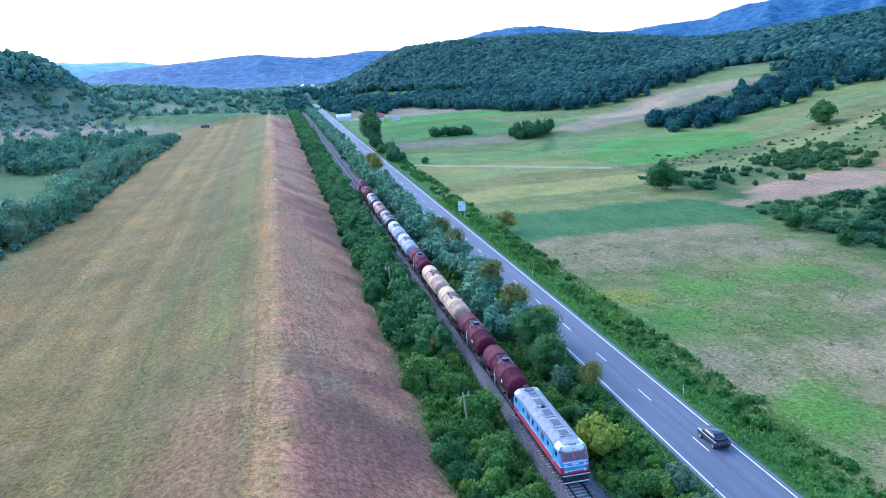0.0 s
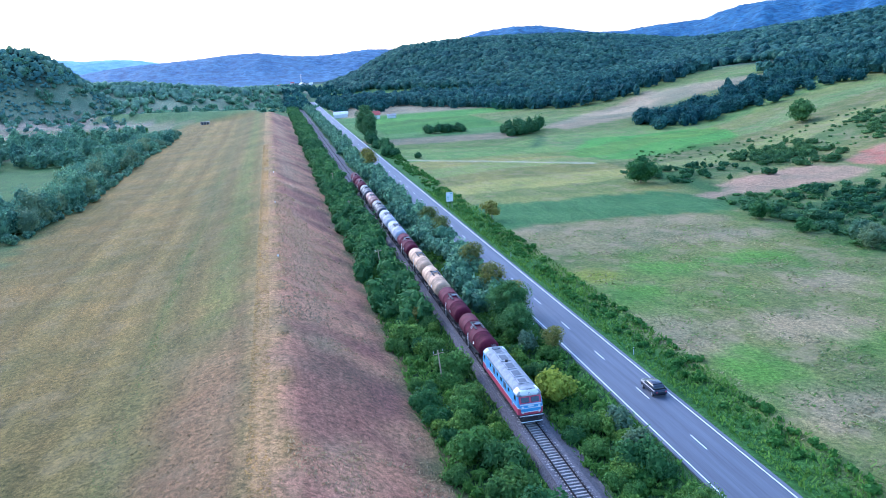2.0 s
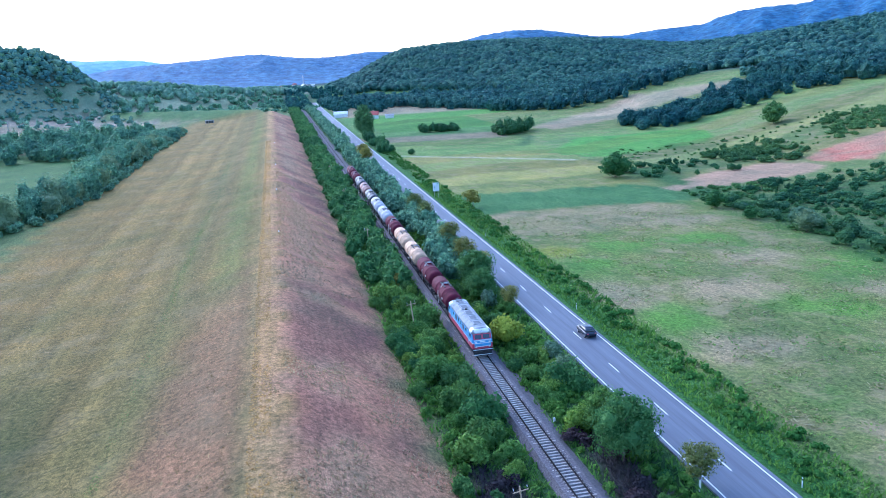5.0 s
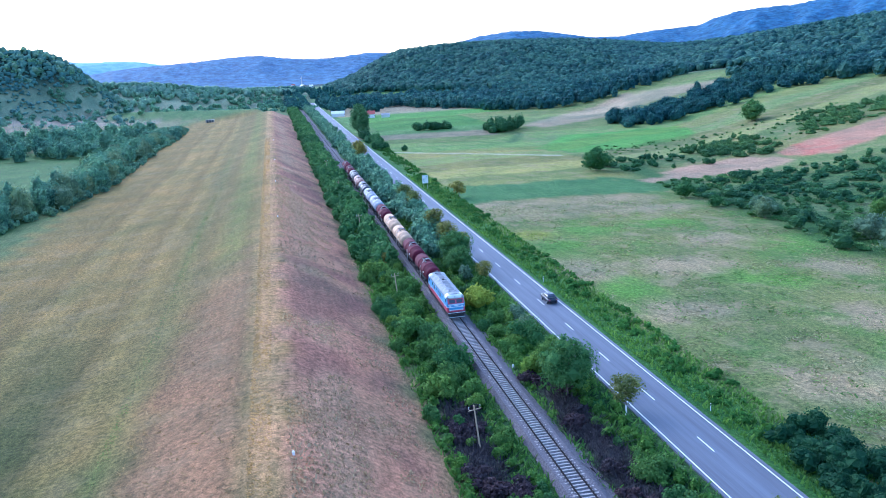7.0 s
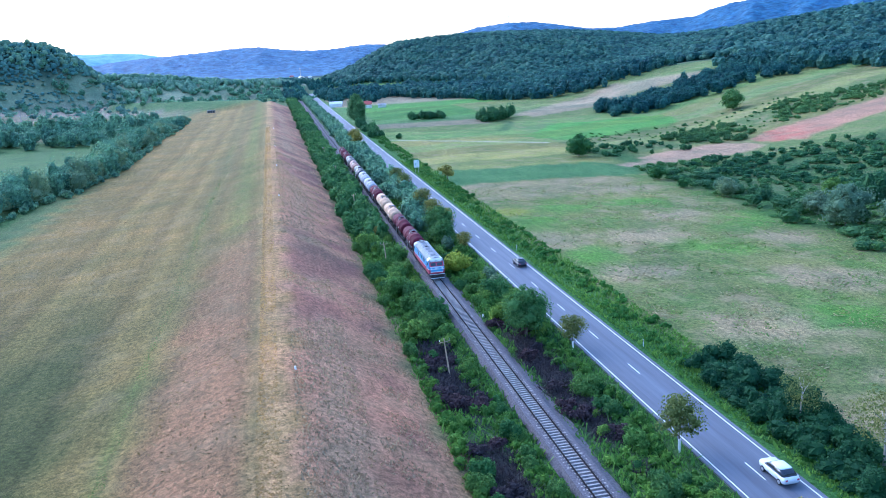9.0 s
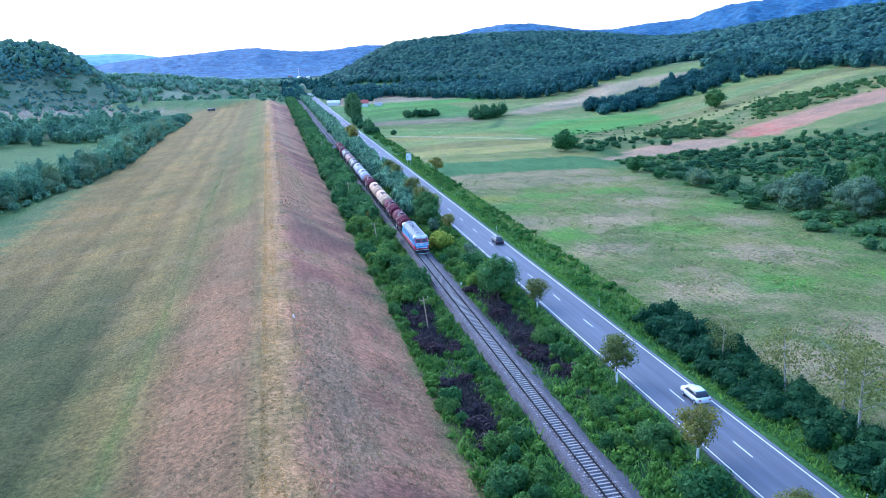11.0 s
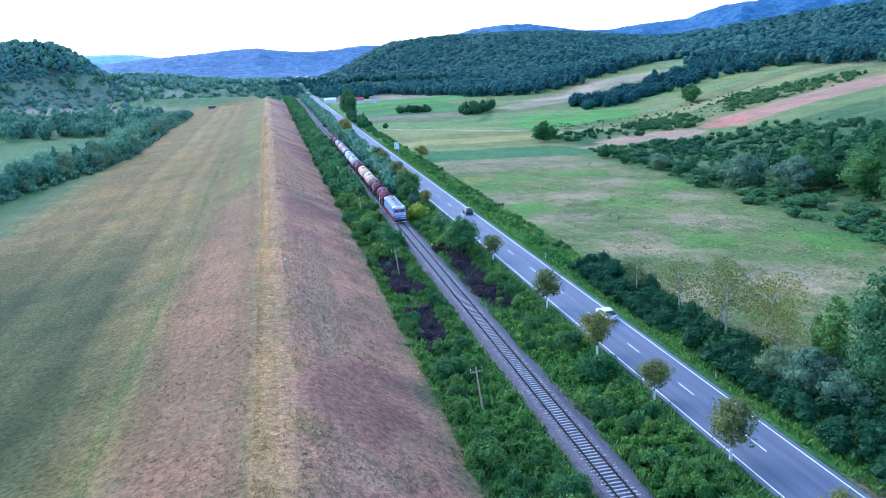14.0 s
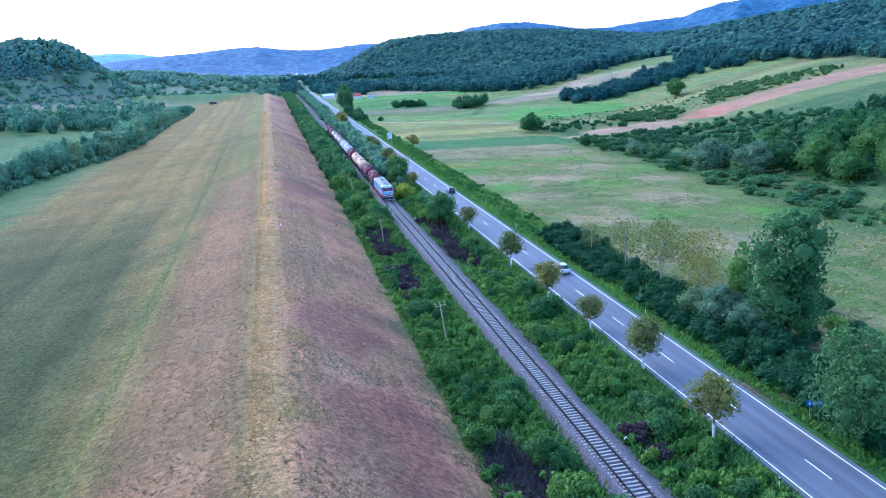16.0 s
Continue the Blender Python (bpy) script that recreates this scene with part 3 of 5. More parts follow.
    # woods
    for key in RIDGES:
        h = ridge_height(key, x, y)
        wood = ramp(h + 1.5 * w3, 3, 8) if key not in "DG" else ramp(h + 6 * w1, 26, 36) if key == "D" else ramp(h + 6 * w1, 12, 24)
        blend(wood, (0.03, 0.055, 0.04), 0.0)
    # far hills: haze put into the ground colour as blue
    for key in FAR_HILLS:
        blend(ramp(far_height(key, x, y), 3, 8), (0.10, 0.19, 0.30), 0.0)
    soft = c.copy()
    soft[1:-1, 1:-1] = (4 * c[1:-1, 1:-1] + c[:-2, 1:-1] + c[2:, 1:-1] + c[1:-1, :-2] + c[1:-1, 2:]) / 8
    return soft


def build_ground():
    x, y = np.meshgrid(XS, YS)
    z = ground(x, y)
    rough = 0.06 * wobble(x, y, 5, 11) + 0.10 * wobble(x, y, 14, 12)
    off_track = ramp(np.abs(x), 3.2, 5) * (1 - ramp(x, 7, 8) * (1 - ramp(x, 17, 19)))
    smooth_dike = 1 - 0.75 * ramp(x, -80, -70) * (1 - ramp(x, -10, -8.5))
    z = z + rough * off_track * smooth_dike
    ny, nx = x.shape
    idx = np.arange(nx * ny).reshape(ny, nx)
    f = np.stack([idx[:-1, :-1], idx[:-1, 1:], idx[1:, 1:], idx[1:, :-1]], axis=-1).reshape(-1, 4)
    me = mesh_from("ground", (K * np.stack([x, y, z], axis=-1)).reshape(-1, 3).tolist(), f.tolist(), MAT_GROUND, smooth=True)
    at = me.attributes.new("cover", "FLOAT_COLOR", "POINT")
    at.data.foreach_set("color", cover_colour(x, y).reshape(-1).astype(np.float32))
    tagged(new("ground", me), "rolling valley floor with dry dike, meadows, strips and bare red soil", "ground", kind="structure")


build_ground()


def gz(x, y):
    return float(ground(np.array([float(x)]), np.array([float(y)]))[0])


# ---------------------------------------------------------------- road
ROAD_L, ROAD_R, ROAD_Z = 9.65, 15.55, 0.17


def road_shift(y):
    return 0.9 * ramp(np.asarray(float(y)), 300, 800)


def ribbon(name, x0, x1, y0, y1, z, material, label, category, step=20.0, thick=0.12, parent=None):
    ys = np.linspace(y0, y1, max(2, int((y1 - y0) / step) + 1))
    sec = []
    for y in ys:
        a, b, y = K * (x0 + float(road_shift(y))), K * (x1 + float(road_shift(y))), K * y
        sec.append([(a, y, z), (b, y, z), (b, y, z - thick), (a, y, z - thick)])
    ob = part(name, loft(sec), material, parent)
    if parent is None:
        tagged(ob, label, category, kind="structure")
    return ob


road = ribbon("road", ROAD_L, ROAD_R, -160, 900, ROAD_Z, MAT_ASPHALT, "two-lane grey asphalt country road", "road", thick=0.3)
ribbon("edge_line", 9.98, 10.1, -160, 900, ROAD_Z + 0.006, MAT_MARK, "", "", thick=0.004, parent=road)
ribbon("edge_line", 15.05, 15.17, -160, 900, ROAD_Z + 0.006, MAT_MARK, "", "", thick=0.004, parent=road)
dash_mesh = None
for k in range(-14, 60):
    y = 58.0 + 11.35 * k
    ob = part("lane_dash", box((0.14, 3.5, 0.004), (0, 0, 0)), MAT_MARK, road) if dash_mesh is None else new("lane_dash", dash_mesh)
    dash_mesh = ob.data
    ob.parent = road
    ob.location = (K * (12.68 + float(road_shift(y))), K * y, ROAD_Z + 0.006)

# ---------------------------------------------------------------- railway track
track = thing("railway_track", "single railway track on grey stone ballast", "railway track", kind="structure")
sec = []
for y in np.linspace(-190, 770, 193):
    j = [0.12 * math.sin(y * 1.7 + k * 2.1) for k in range(4)]
    sec.append([(-2.15 + j[0], y, -1.0), (-1.6 + j[1] * 0.4, y, -0.2), (-0.98, y, -0.165), (-0.93, y, -0.27), (0.93, y, -0.27), (0.98, y, -0.165), (1.6 + j[2] * 0.4, y, -0.2), (2.5 + j[3], y, -0.72), (3.3 + 2 * j[3] + 0.5 * math.sin(y * 0.13), y, -1.02)])
part("ballast_bed", loft(sec, closed=False), MAT_BALLAST, track)
for sx in (-0.735, 0.735):
    prof = [(-0.07, -0.17), (0.07, -0.17), (0.07, -0.155), (0.012, -0.13), (0.012, -0.04), (0.036, -0.03), (0.036, 0), (-0.036, 0), (-0.036, -0.03), (-0.012, -0.04), (-0.012, -0.13), (-0.07, -0.155)]
    part("rail", loft([[(sx + a, y, b) for a, b in prof] for y in (-190, 770)]), MAT_RAIL, track, "rust-brown steel rail")

# ---------------------------------------------------------------- woods on the hills
def scatter_wood(name, key, n, box_xy, size, material, label, seed, floor_h=4.0, tall=1.0, gaps=-9.0, ragged=0.0):
    r = np.random.default_rng(seed)
    x0, x1, y0, y1 = box_xy
    x, y = r.uniform(x0, x1, n * 4), r.uniform(y0, y1, n * 4)
    h = ridge_height(key, x, y) + 1.5 * wobble(x, y, 70, 3) + ragged * wobble(x, y, 26, 18)
    ok = (h > floor_h) & (wobble(x, y, 45, 13) + 0.5 * wobble(x, y, 16, 14) > gaps)
    x, y = x[ok][:n], y[ok][:n]
    z = ground(x, y)
    s = size * r.uniform(0.65, 1.3, len(x))
    c = K * np.stack([x, y, z + s * 0.95 * tall], axis=1)
    rad = K * np.stack([s * r.uniform(0.85, 1.25, len(x)), s * r.uniform(0.85, 1.25, len(x)), s * tall * r.uniform(0.8, 1.3, len(x))], axis=1)
    v, f = crown_cloud(c, rad, seed)
    tagged(new(name, mesh_from(name, v.tolist(), f, material, smooth=True)), label, "forest", kind="stuff")


scatter_wood("near_hill_forest", "A", 15000, (0, 470, 500, 1040), 3.1, MAT_FOREST_HAZE, "dense dark green broadleaf forest on a low hill", 21, tall=0.85)
scatter_wood("east_ridge_forest", "E", 12500, (170, 580, 150, 1080), 3.3, MAT_FOREST_HAZE, "dense dark green broadleaf forest on the eastern ridge", 22, floor_h=9, tall=0.85)
scatter_wood("west_hill_forest", "D", 3800, (-400, -60, 480, 830), 1.55, MAT_WEST_HAZE, "woods on the steep western hill, paled by painted haze", 23, floor_h=27, tall=0.8, ragged=4.0)
scatter_wood("west_hill_scrub", "D", 2300, (-400, -60, 480, 830), 1.3, MAT_WEST_HAZE, "scattered scrub on the grassy western hill", 29, floor_h=6, tall=0.7, gaps=-0.05)
scatter_wood("valley_wood", "G", 2600, (-330, 40, 680, 960), 2.2, MAT_WEST_HAZE, "patchy woods on the low valley hills", 26, floor_h=5, gaps=0.0)


def far_canopy(name, key, cell, material, label, seed):
    """The closed leaf roof of a far wood: a sheet with a crown's bulge every few metres."""
    dist, depth, crest = FAR_HILLS[key]
    az = np.arange(radians(crest[0][0]), radians(crest[-1][0]), cell / dist)
    rr = np.arange(dist - depth * 0.98, dist + 0.2 * depth, cell * 1.5)
    a, r = np.meshgrid(az, rr)
    rnd = np.random.default_rng(seed)
    a = a + rnd.uniform(-0.3, 0.3, a.shape) * cell / dist
    x, y = VALLEY[0] + r * np.sin(a), VALLEY[1] + r * np.cos(a)
    h = far_height(key, x, y)
    z = h + rnd.normal(size=h.shape) * np.minimum(1.0, 0.05 * h)
    idx = np.arange(a.size).reshape(a.shape)
    f = np.stack([idx[:-1, :-1], idx[:-1, 1:], idx[1:, 1:], idx[1:, :-1]], axis=-1).reshape(-1, 4)
    tagged(new(name, mesh_from(name, (K * np.stack([x, y, z], axis=-1)).reshape(-1, 3).tolist(), f.tolist(), material, smooth=True)), label, "forest", kind="stuff")


far_canopy("far_ridge_forest", "F", 7.0, MAT_FAR_HAZE, "forest on the far eastern ridge, painted blue for haze", 24)
far_canopy("far_valley_forest", "B", 6.5, MAT_FAR_HAZE, "forest on the hills closing the valley, painted blue for haze", 25)
far_canopy("farthest_forest", "C", 16.0, MAT_FARTHEST_HAZE, "forest on the farthest hills, painted pale blue for haze", 26)


def fill_wood(name, poly, n, size, material, label, seed):
    r = np.random.default_rng(seed)
    px, py = [p[0] for p in poly], [p[1] for p in poly]
    x, y = r.uniform(min(px), max(px), n * 3), r.uniform(min(py), max(py), n * 3)
    ok = inside(x + 6 * wobble(x, y, 25, 5), y + 6 * wobble(x, y, 25, 6), poly)
    x, y = x[ok][:n], y[ok][:n]
    s = size * r.uniform(0.55, 1.3, len(x))
    c = K * np.stack([x, y, ground(x, y) + s * 0.9], axis=1)
    rad = K * np.stack([s * r.uniform(0.7, 1.0, len(x)), s * r.uniform(0.7, 1.0, len(x)), s * r.uniform(0.9, 1.4, len(x))], axis=1)
    v1, f1 = leaf_cloud(c, rad, 40 * len(x), K * 0.45, seed)
    v2, f2 = crown_cloud(c, rad * 0.92, seed)
    me = mesh_from(name, np.concatenate([v1, v2]).tolist(), [*f1.tolist(), *[[i + len(v1) for i in q] for q in f2]], material)
    tagged(new(name, me), label, "forest", kind="stuff")


fill_wood("forest_edge", [(18, 660), (63, 598), (107, 512), (120, 464), (150, 428), (200, 442), (250, 470), (270, 540), (200, 620), (60, 720)], 1700, 3.4, MAT_FOREST_HAZE, "edge of the broadleaf forest at the foot of the hill", 27)
fill_wood("forest_edge", [(240, 405), (252, 330), (264, 268), (255, 205), (240, 150), (330, 140), (350, 300), (320, 430)], 1400, 3.3, MAT_FOREST_HAZE, "edge of the broadleaf forest above the hillside", 28)


# ---------------------------------------------------------------- plants
def lobes(n, w, h, seed, base=0.0, spread=0.55):
    r = np.random.default_rng(seed)
    c, rad = [], []
    for k in range(n):
        a, d = r.uniform(0, 6.28), spread * w * math.sqrt(r.uniform(0, 1))
        s = r.uniform(0.42, 0.68)
        zz = base + h * r.uniform(0.3, 0.68) * (1 - 0.35 * d / (spread * w))
        c.append((d * math.cos(a), d * math.sin(a), zz))
        rad.append((w * s * r.uniform(0.55, 0.85), w * s * r.uniform(0.55, 0.85), h * s * r.uniform(0.45, 0.68)))
    return c, rad


BUSH_KINDS = []
for k, (w, h, n, size, mt) in enumerate([
        (1.7, 2.6, 6, 0.20, MAT_BUSH), (1.4, 2.0, 5, 0.18, MAT_BUSH), (2.1, 3.2, 8, 0.22, MAT_DARKBUSH), (1.5, 2.4, 6, 0.20, MAT_DARKBUSH),
        (1.2, 1.5, 5, 0.18, MAT_REED), (1.9, 2.8, 7, 0.20, MAT_BUSH)]):
    c, rad = lobes(n, w, h, 100 + k)
    BUSH_KINDS.append(leaf_mesh("bush", c, rad, 1700, size * 0.72, mt, 200 + k, core=0.74))
YELLOW_BUSH = leaf_mesh("bush", *lobes(9, 2.3, 3.6, 131), 1600, 0.2, MAT_YELLOW, 231)
SILVER_BUSH = leaf_mesh("bush", *lobes(7, 1.5, 3.2, 132), 1000, 0.17, MAT_SILVER, 232, core=0.6)
BROWN_BUSH = leaf_mesh("bush", *lobes(6, 1.6, 2.4, 133), 900, 0.18, MAT_AUTUMN, 233, core=0.6)
BURNT_BUSH = [leaf_mesh("bush", *lobes(6, 1.5, 1.5, 134 + k, spread=0.8), 700, 0.17, MAT_SCORCHED, 234 + k, core=0.35) for k in range(2)]


def plant(me, x, y, label, scale=1.0, group="", squash=1.0, r=random):
    ob = new("bush", me)
    s = scale * r.uniform(0.85, 1.15)
    s *= K
    ob.matrix_basis = pose(K * x, K * y, K * gz(x, y) - 0.1, 0, 0, r.uniform(0, 360)) @ Matrix.Diagonal((s, s, s * squash, 1))
    return tagged(ob, label, "bush", group)


LABEL_BUSH = ["leafy green bush beside the railway", "low green bush beside the railway", "tall dark green bush beside the railway",
              "dark green bush beside the railway", "rank green weeds beside the railway", "broad green bush beside the railway"]
rb = random.Random(3)


def burnt_left(x, y):
    return (-7.8 < x < -4.6 and (10 < y < 31 or -14 < y < 6)) or (-8.6 < x < -5.4 and -75 < y < -52)


def burnt_right(x, y):
    return (2.8 < x < 6.4 and -2 < y < 33) or (3.2 < x < 5.6 and -64 < y < -50)


def strip_bushes(x0, x1, y0, y1, per_metre, group):
    spots = []
    for k in range(int((y1 - y0) * per_metre)):
        x, y = rb.uniform(x0, x1), rb.uniform(y0, y1)
        spots.append((x, y))
    return spots


near = strip_bushes(-9.1, -2.7, -76, 90, 1.05, "l") + strip_bushes(2.9, 8.3, -76, 90, 0.9, "r")
for x, y in near:
    right = x > 0
    if (abs(x - 4.4) < 2.6 and abs(y - 60.5) < 3.6) or (abs(x + 4.5) < 1.5 and 34 < y < 50):
        continue
    if burnt_left(x, y) or burnt_right(x, y):
        if rb.random() < 0.35:
            k = rb.choice([1, 3, 4])
            plant(BUSH_KINDS[k], x, y, LABEL_BUSH[k], rb.uniform(0.35, 0.6), "bushes along the track", 1.0, rb)
        else:
            plant(BURNT_BUSH[rb.randrange(2)], x, y, "scorched brown brushwood beside the railway", 0.9, "brushwood along the track", 0.9, rb)
        continue
    k = rb.choice([0, 0, 1, 1, 2, 3, 4, 5] if y > 28 else [3, 2, 1, 3, 4, 5, 3])
    small = (1.05 if y > 28 else 0.78) * rb.choice([0.6, 0.8, 1.0, 1.0, 1.3])
    room = min(abs(x) - 1.9, 9.0 - x if right else 4.0) / 1.8
    plant(BUSH_KINDS[k], x, y, LABEL_BUSH[k], min(small, max(0.35, room)), "bushes along the track", 1.0, rb)

for x, y, s in [(-4.3, 39, 1.35), (-4.9, 35, 1.1), (-4.6, 44, 1.15), (-4.4, 49, 1.1)]:
    plant(BUSH_KINDS[2], x, y, "large rounded green bush beside the railway", s, "large bushes by the track", 1.0, rb)
plant(YELLOW_BUSH, 4.4, 60.5, "large yellow-green bush beside the railway", 1.1, r=rb)
plant(BROWN_BUSH, -4.8, 91, "browning bush beside the railway", 1.0, r=rb)
for x, y, s in [(7.2, 47, 1.1), (7.6, 36, 1.0), (7.4, 52, 0.9), (5.8, 75, 0.9), (7.3, 96, 0.9)]:
    plant(SILVER_BUSH, x, y, "silvery grey-green willow bush beside the road", s, "willow bushes", r=rb)


def bush_stuff(name, spots, material, label, seed, leaves=90, size=0.45, lobe_count=3):
    """Many bushes too far off to tell apart, joined."""
    cs, rs = [], []
    r = np.random.default_rng(seed)
    for x, y, w, h in spots:
        z = gz(x, y)
        for k in range(lobe_count):
            a, d = r.uniform(0, 6.28), w * r.uniform(0, 0.5)
            cs.append((x + d * math.cos(a), y + d * math.sin(a), z + h * r.uniform(0.3, 0.55)))
            rs.append((w * r.uniform(0.45, 0.7), w * r.uniform(0.45, 0.7), h * r.uniform(0.38, 0.55)))
    cs, rs = K * np.array(cs), K * np.array(rs)
    v1, f1 = leaf_cloud(cs, rs, leaves * len(spots), K * size, seed)
    v2, f2 = crown_cloud(cs, rs * 0.85, seed)
    tagged(new(name, mesh_from(name, np.concatenate([v1, v2]).tolist(), [*f1.tolist(), *[[i + len(v1) for i in q] for q in f2]], material)), label, "bushes", kind="stuff")


ru = random.Random(9)
bush_stuff("far_bushes", [(ru.uniform(-9.5, -3.0), y, ru.uniform(1.6, 2.6), ru.uniform(2.4, 4.2)) for y in np.linspace(90, 640, 600)], MAT_DARKBUSH, "green bushes lining the far railway", 31, 80, 0.36)
bush_stuff("far_bushes", [(ru.uniform(3.4, 8.6), y, ru.uniform(1.5, 2.4), ru.uniform(2.2, 4.5)) for y in np.linspace(90, 640, 520)], MAT_BELT, "green bushes between far railway and road", 32, 80, 0.36)
bush_stuff("undergrowth", [w for w in [(ru.choice([ru.uniform(-9.3, -2.5), ru.uniform(2.7, 8.6)]), ru.uniform(-85, 130), ru.uniform(0.4, 1.0), ru.uniform(0.4, 1.1)) for _ in range(2300)] if not (burnt_left(w[0], w[1]) or burnt_right(w[0], w[1]))], MAT_REED, "rank weeds and low brush along the track", 33, 34, 0.2, 1)
bush_stuff("verge_weeds", [(ru.uniform(18.2, 22.5), ru.uniform(-70, 330), ru.uniform(0.4, 1.2), ru.uniform(0.3, 0.9)) for _ in range(620)], MAT_REED, "rank green weeds on the road verge", 34, 34, 0.2, 1)
bush_stuff("roadside_hedge", [(ru.uniform(18.6, 24.4), ru.uniform(-66, 13), ru.uniform(0.8, 1.9), ru.uniform(0.8, 2.3)) for _ in range(360)] + [(ru.uniform(22, 37), ru.uniform(-66, -28), ru.uniform(0.8, 1.8), ru.uniform(0.6, 2.0)) for _ in range(50)], MAT_HEDGE, "dark hedge of blackthorn along the road", 35, 200, 0.13)


# trees: trunk with limbs, crown of leaf sprays
def limb_mesh(h, r0, seed, n=5, start=0.35, reach=0.28):
    r = random.Random(seed)
    bm = bmesh.new()
    lean = (r.uniform(-0.05, 0.05) * h, r.uniform(-0.05, 0.05) * h)
    pts = [(lean[0] * t * t, lean[1] * t * t, h * t * 0.82) for t in (0, 0.3, 0.6, 1.0)]
    for a, b, ra, rb_ in zip(pts, pts[1:], (1, 0.75, 0.5), (0.75, 0.5, 0.15)):
        add_tube(bm, a, b, r0 * ra, r0 * rb_, 8, False)
    for k in range(n):
        t = start + (0.85 - start) * k / n
        a = r.uniform(0, 6.28)
        base = (lean[0] * t * t, lean[1] * t * t, h * t * 0.82)
        tip = (base[0] + reach * h * math.cos(a), base[1] + reach * h * math.sin(a), base[2] + h * r.uniform(0.12, 0.25))
        add_tube(bm, base, tip, r0 * 0.35, r0 * 0.08, 6, False)
    return bm


def tree_kind(h, w, mt, seed, bark, n_lobes=9, leaves=1500, size=0.22, clear=0.3, slim=1.0, core=0.6, lime=False):
    r = np.random.default_rng(seed)
    c, rad = [], []
    for k in range(n_lobes):
        t = (k + 0.5) / n_lobes
        wide = math.sin(math.pi * (0.15 + 0.8 * t)) ** 0.7
        a, d = 2.4 * k + r.uniform(-0.5, 0.5), 0.5 * w * wide * r.uniform(0.25, 1.0)
        s = w * wide * r.uniform(0.2, 0.37)
        c.append((d * math.cos(a), d * math.sin(a), h * (clear + (0.93 - clear) * t)))
        rad.append((s, s, s * r.uniform(0.7, 1.0) * slim))
    crown = leaf_mesh("crown", c, rad, leaves, size, mt, seed, core=core, low=-0.8)
    trunk_bm = limb_mesh(h, 0.014 * h + 0.03, seed)
    return crown, trunk_bm, bark, lime, h


def make_tree(kind, at, label, group="", name="tree"):
    crown, trunk_bm, bark, lime, h = kind
    t = thing(name, label, "tree", at, group)
    part("trunk", trunk_bm.copy(), bark, t)
    ob = new("crown", crown)
    ob.parent = t
    if lime:
        r0 = 0.014 * h + 0.04
        part("limewashed_foot", tube((0, 0, 0), (0, 0, 1.25), r0 * 1.06, r0 * 1.0, 10), MAT_LIME, t, "white limewashed foot of the trunk")
    return t


def tree_at(kind, x, y, label, scale=1.0, group="", rot=0.0):
    return make_tree(kind, pose(K * x, K * y, K * gz(x, y) - 0.05, 0, 0, rot) @ Matrix.Scale(K * scale, 4), label, group)


K_WALNUT = tree_kind(5.4, 3.5, MAT_AUTUMN, 301, MAT_BARK, 22, 2600, 0.105, 0.34, core=0.42, lime=True)
K_GREEN = tree_kind(6.8, 4.6, MAT_DARKBUSH, 302, MAT_BARK, 28, 6000, 0.12, 0.22, core=0.6)
K_POPLAR = tree_kind(14.5, 6.4, MAT_POPLAR, 303, MAT_BARK, 34, 8000, 0.19, 0.12, 1.1, 0.62)
K_NEAR = tree_kind(8.6, 5.4, MAT_POPLAR, 309, MAT_PALE_BARK, 30, 7500, 0.125, 0.2, 1.0, 0.4)
K_YOUNG = tree_kind(10.0, 2.6, MAT_BUSH, 304, MAT_PALE_BARK, 18, 1300, 0.2, 0.25, 1.3, 0.35)
K_THIN = tree_kind(7.5, 4.6, MAT_AUTUMN, 305, MAT_PALE_BARK, 16, 1700, 0.11, 0.35, 0.9, 0.0)
K_WILLOW = tree_kind(8.5, 8.0, MAT_SILVER, 306, MAT_BARK, 24, 3600, 0.24, 0.15, 0.9, 0.72)
K_ROUND = tree_kind(7.5, 7.0, MAT_DARKBUSH, 307, MAT_BARK, 22, 3200, 0.26, 0.15, 0.9, 0.75)
K_FIELD = tree_kind(4.0, 3.4, MAT_AUTUMN, 308, MAT_BARK, 7, 600, 0.2, 0.3, 0.9, 0.6)

L_WALNUT = "small roadside tree with browning leaves and limewashed foot"
for k, (x, y, s) in enumerate([(8.6, -21.6, 0.95), (8.8, -5.0, 1.0), (9.1, -33.8, 0.75), (9.4, -46.0, 1.0), (8.7, -59.9, 1.0), (8.9, 20.7, 0.8),
                               (8.2, 88, 1.0), (8.0, 99.3, 1.0), (8.3, 112.5, 1.0), (8.1, 136.4, 1.05), (8.2, 149, 1.0), (8.3, 72.4, 0.7), (8.3, 250, 1.2), (8.4, 262, 1.2)]):
    tree_at(K_WALNUT, x, y, L_WALNUT, s, "trees along the road", 67 * k)
for k, (x, y, s) in enumerate([(5.6, 27.8, 1.0), (5.9, 33, 0.75), (6.6, 85, 1.0), (6.0, 79, 0.8)]):
    tree_at(K_GREEN, x, y, "dense green tree between railway and road", s, "green trees by the railway", 80 * k)
tree_at(K_POPLAR, 26.6, -43.0, "tall dense green poplar beside the road", 1.0)
tree_at(K_NEAR, 18.4, -63.9, "leafy green tree close to the road", 1.15, rot=70)
tree_at(K_YOUNG, 25.5, -36, "slim young tree with sparse green leaves", 0.95)
tree_at(K_YOUNG, 27.5, -31, "slim young tree with sparse green leaves", 0.6, rot=120)
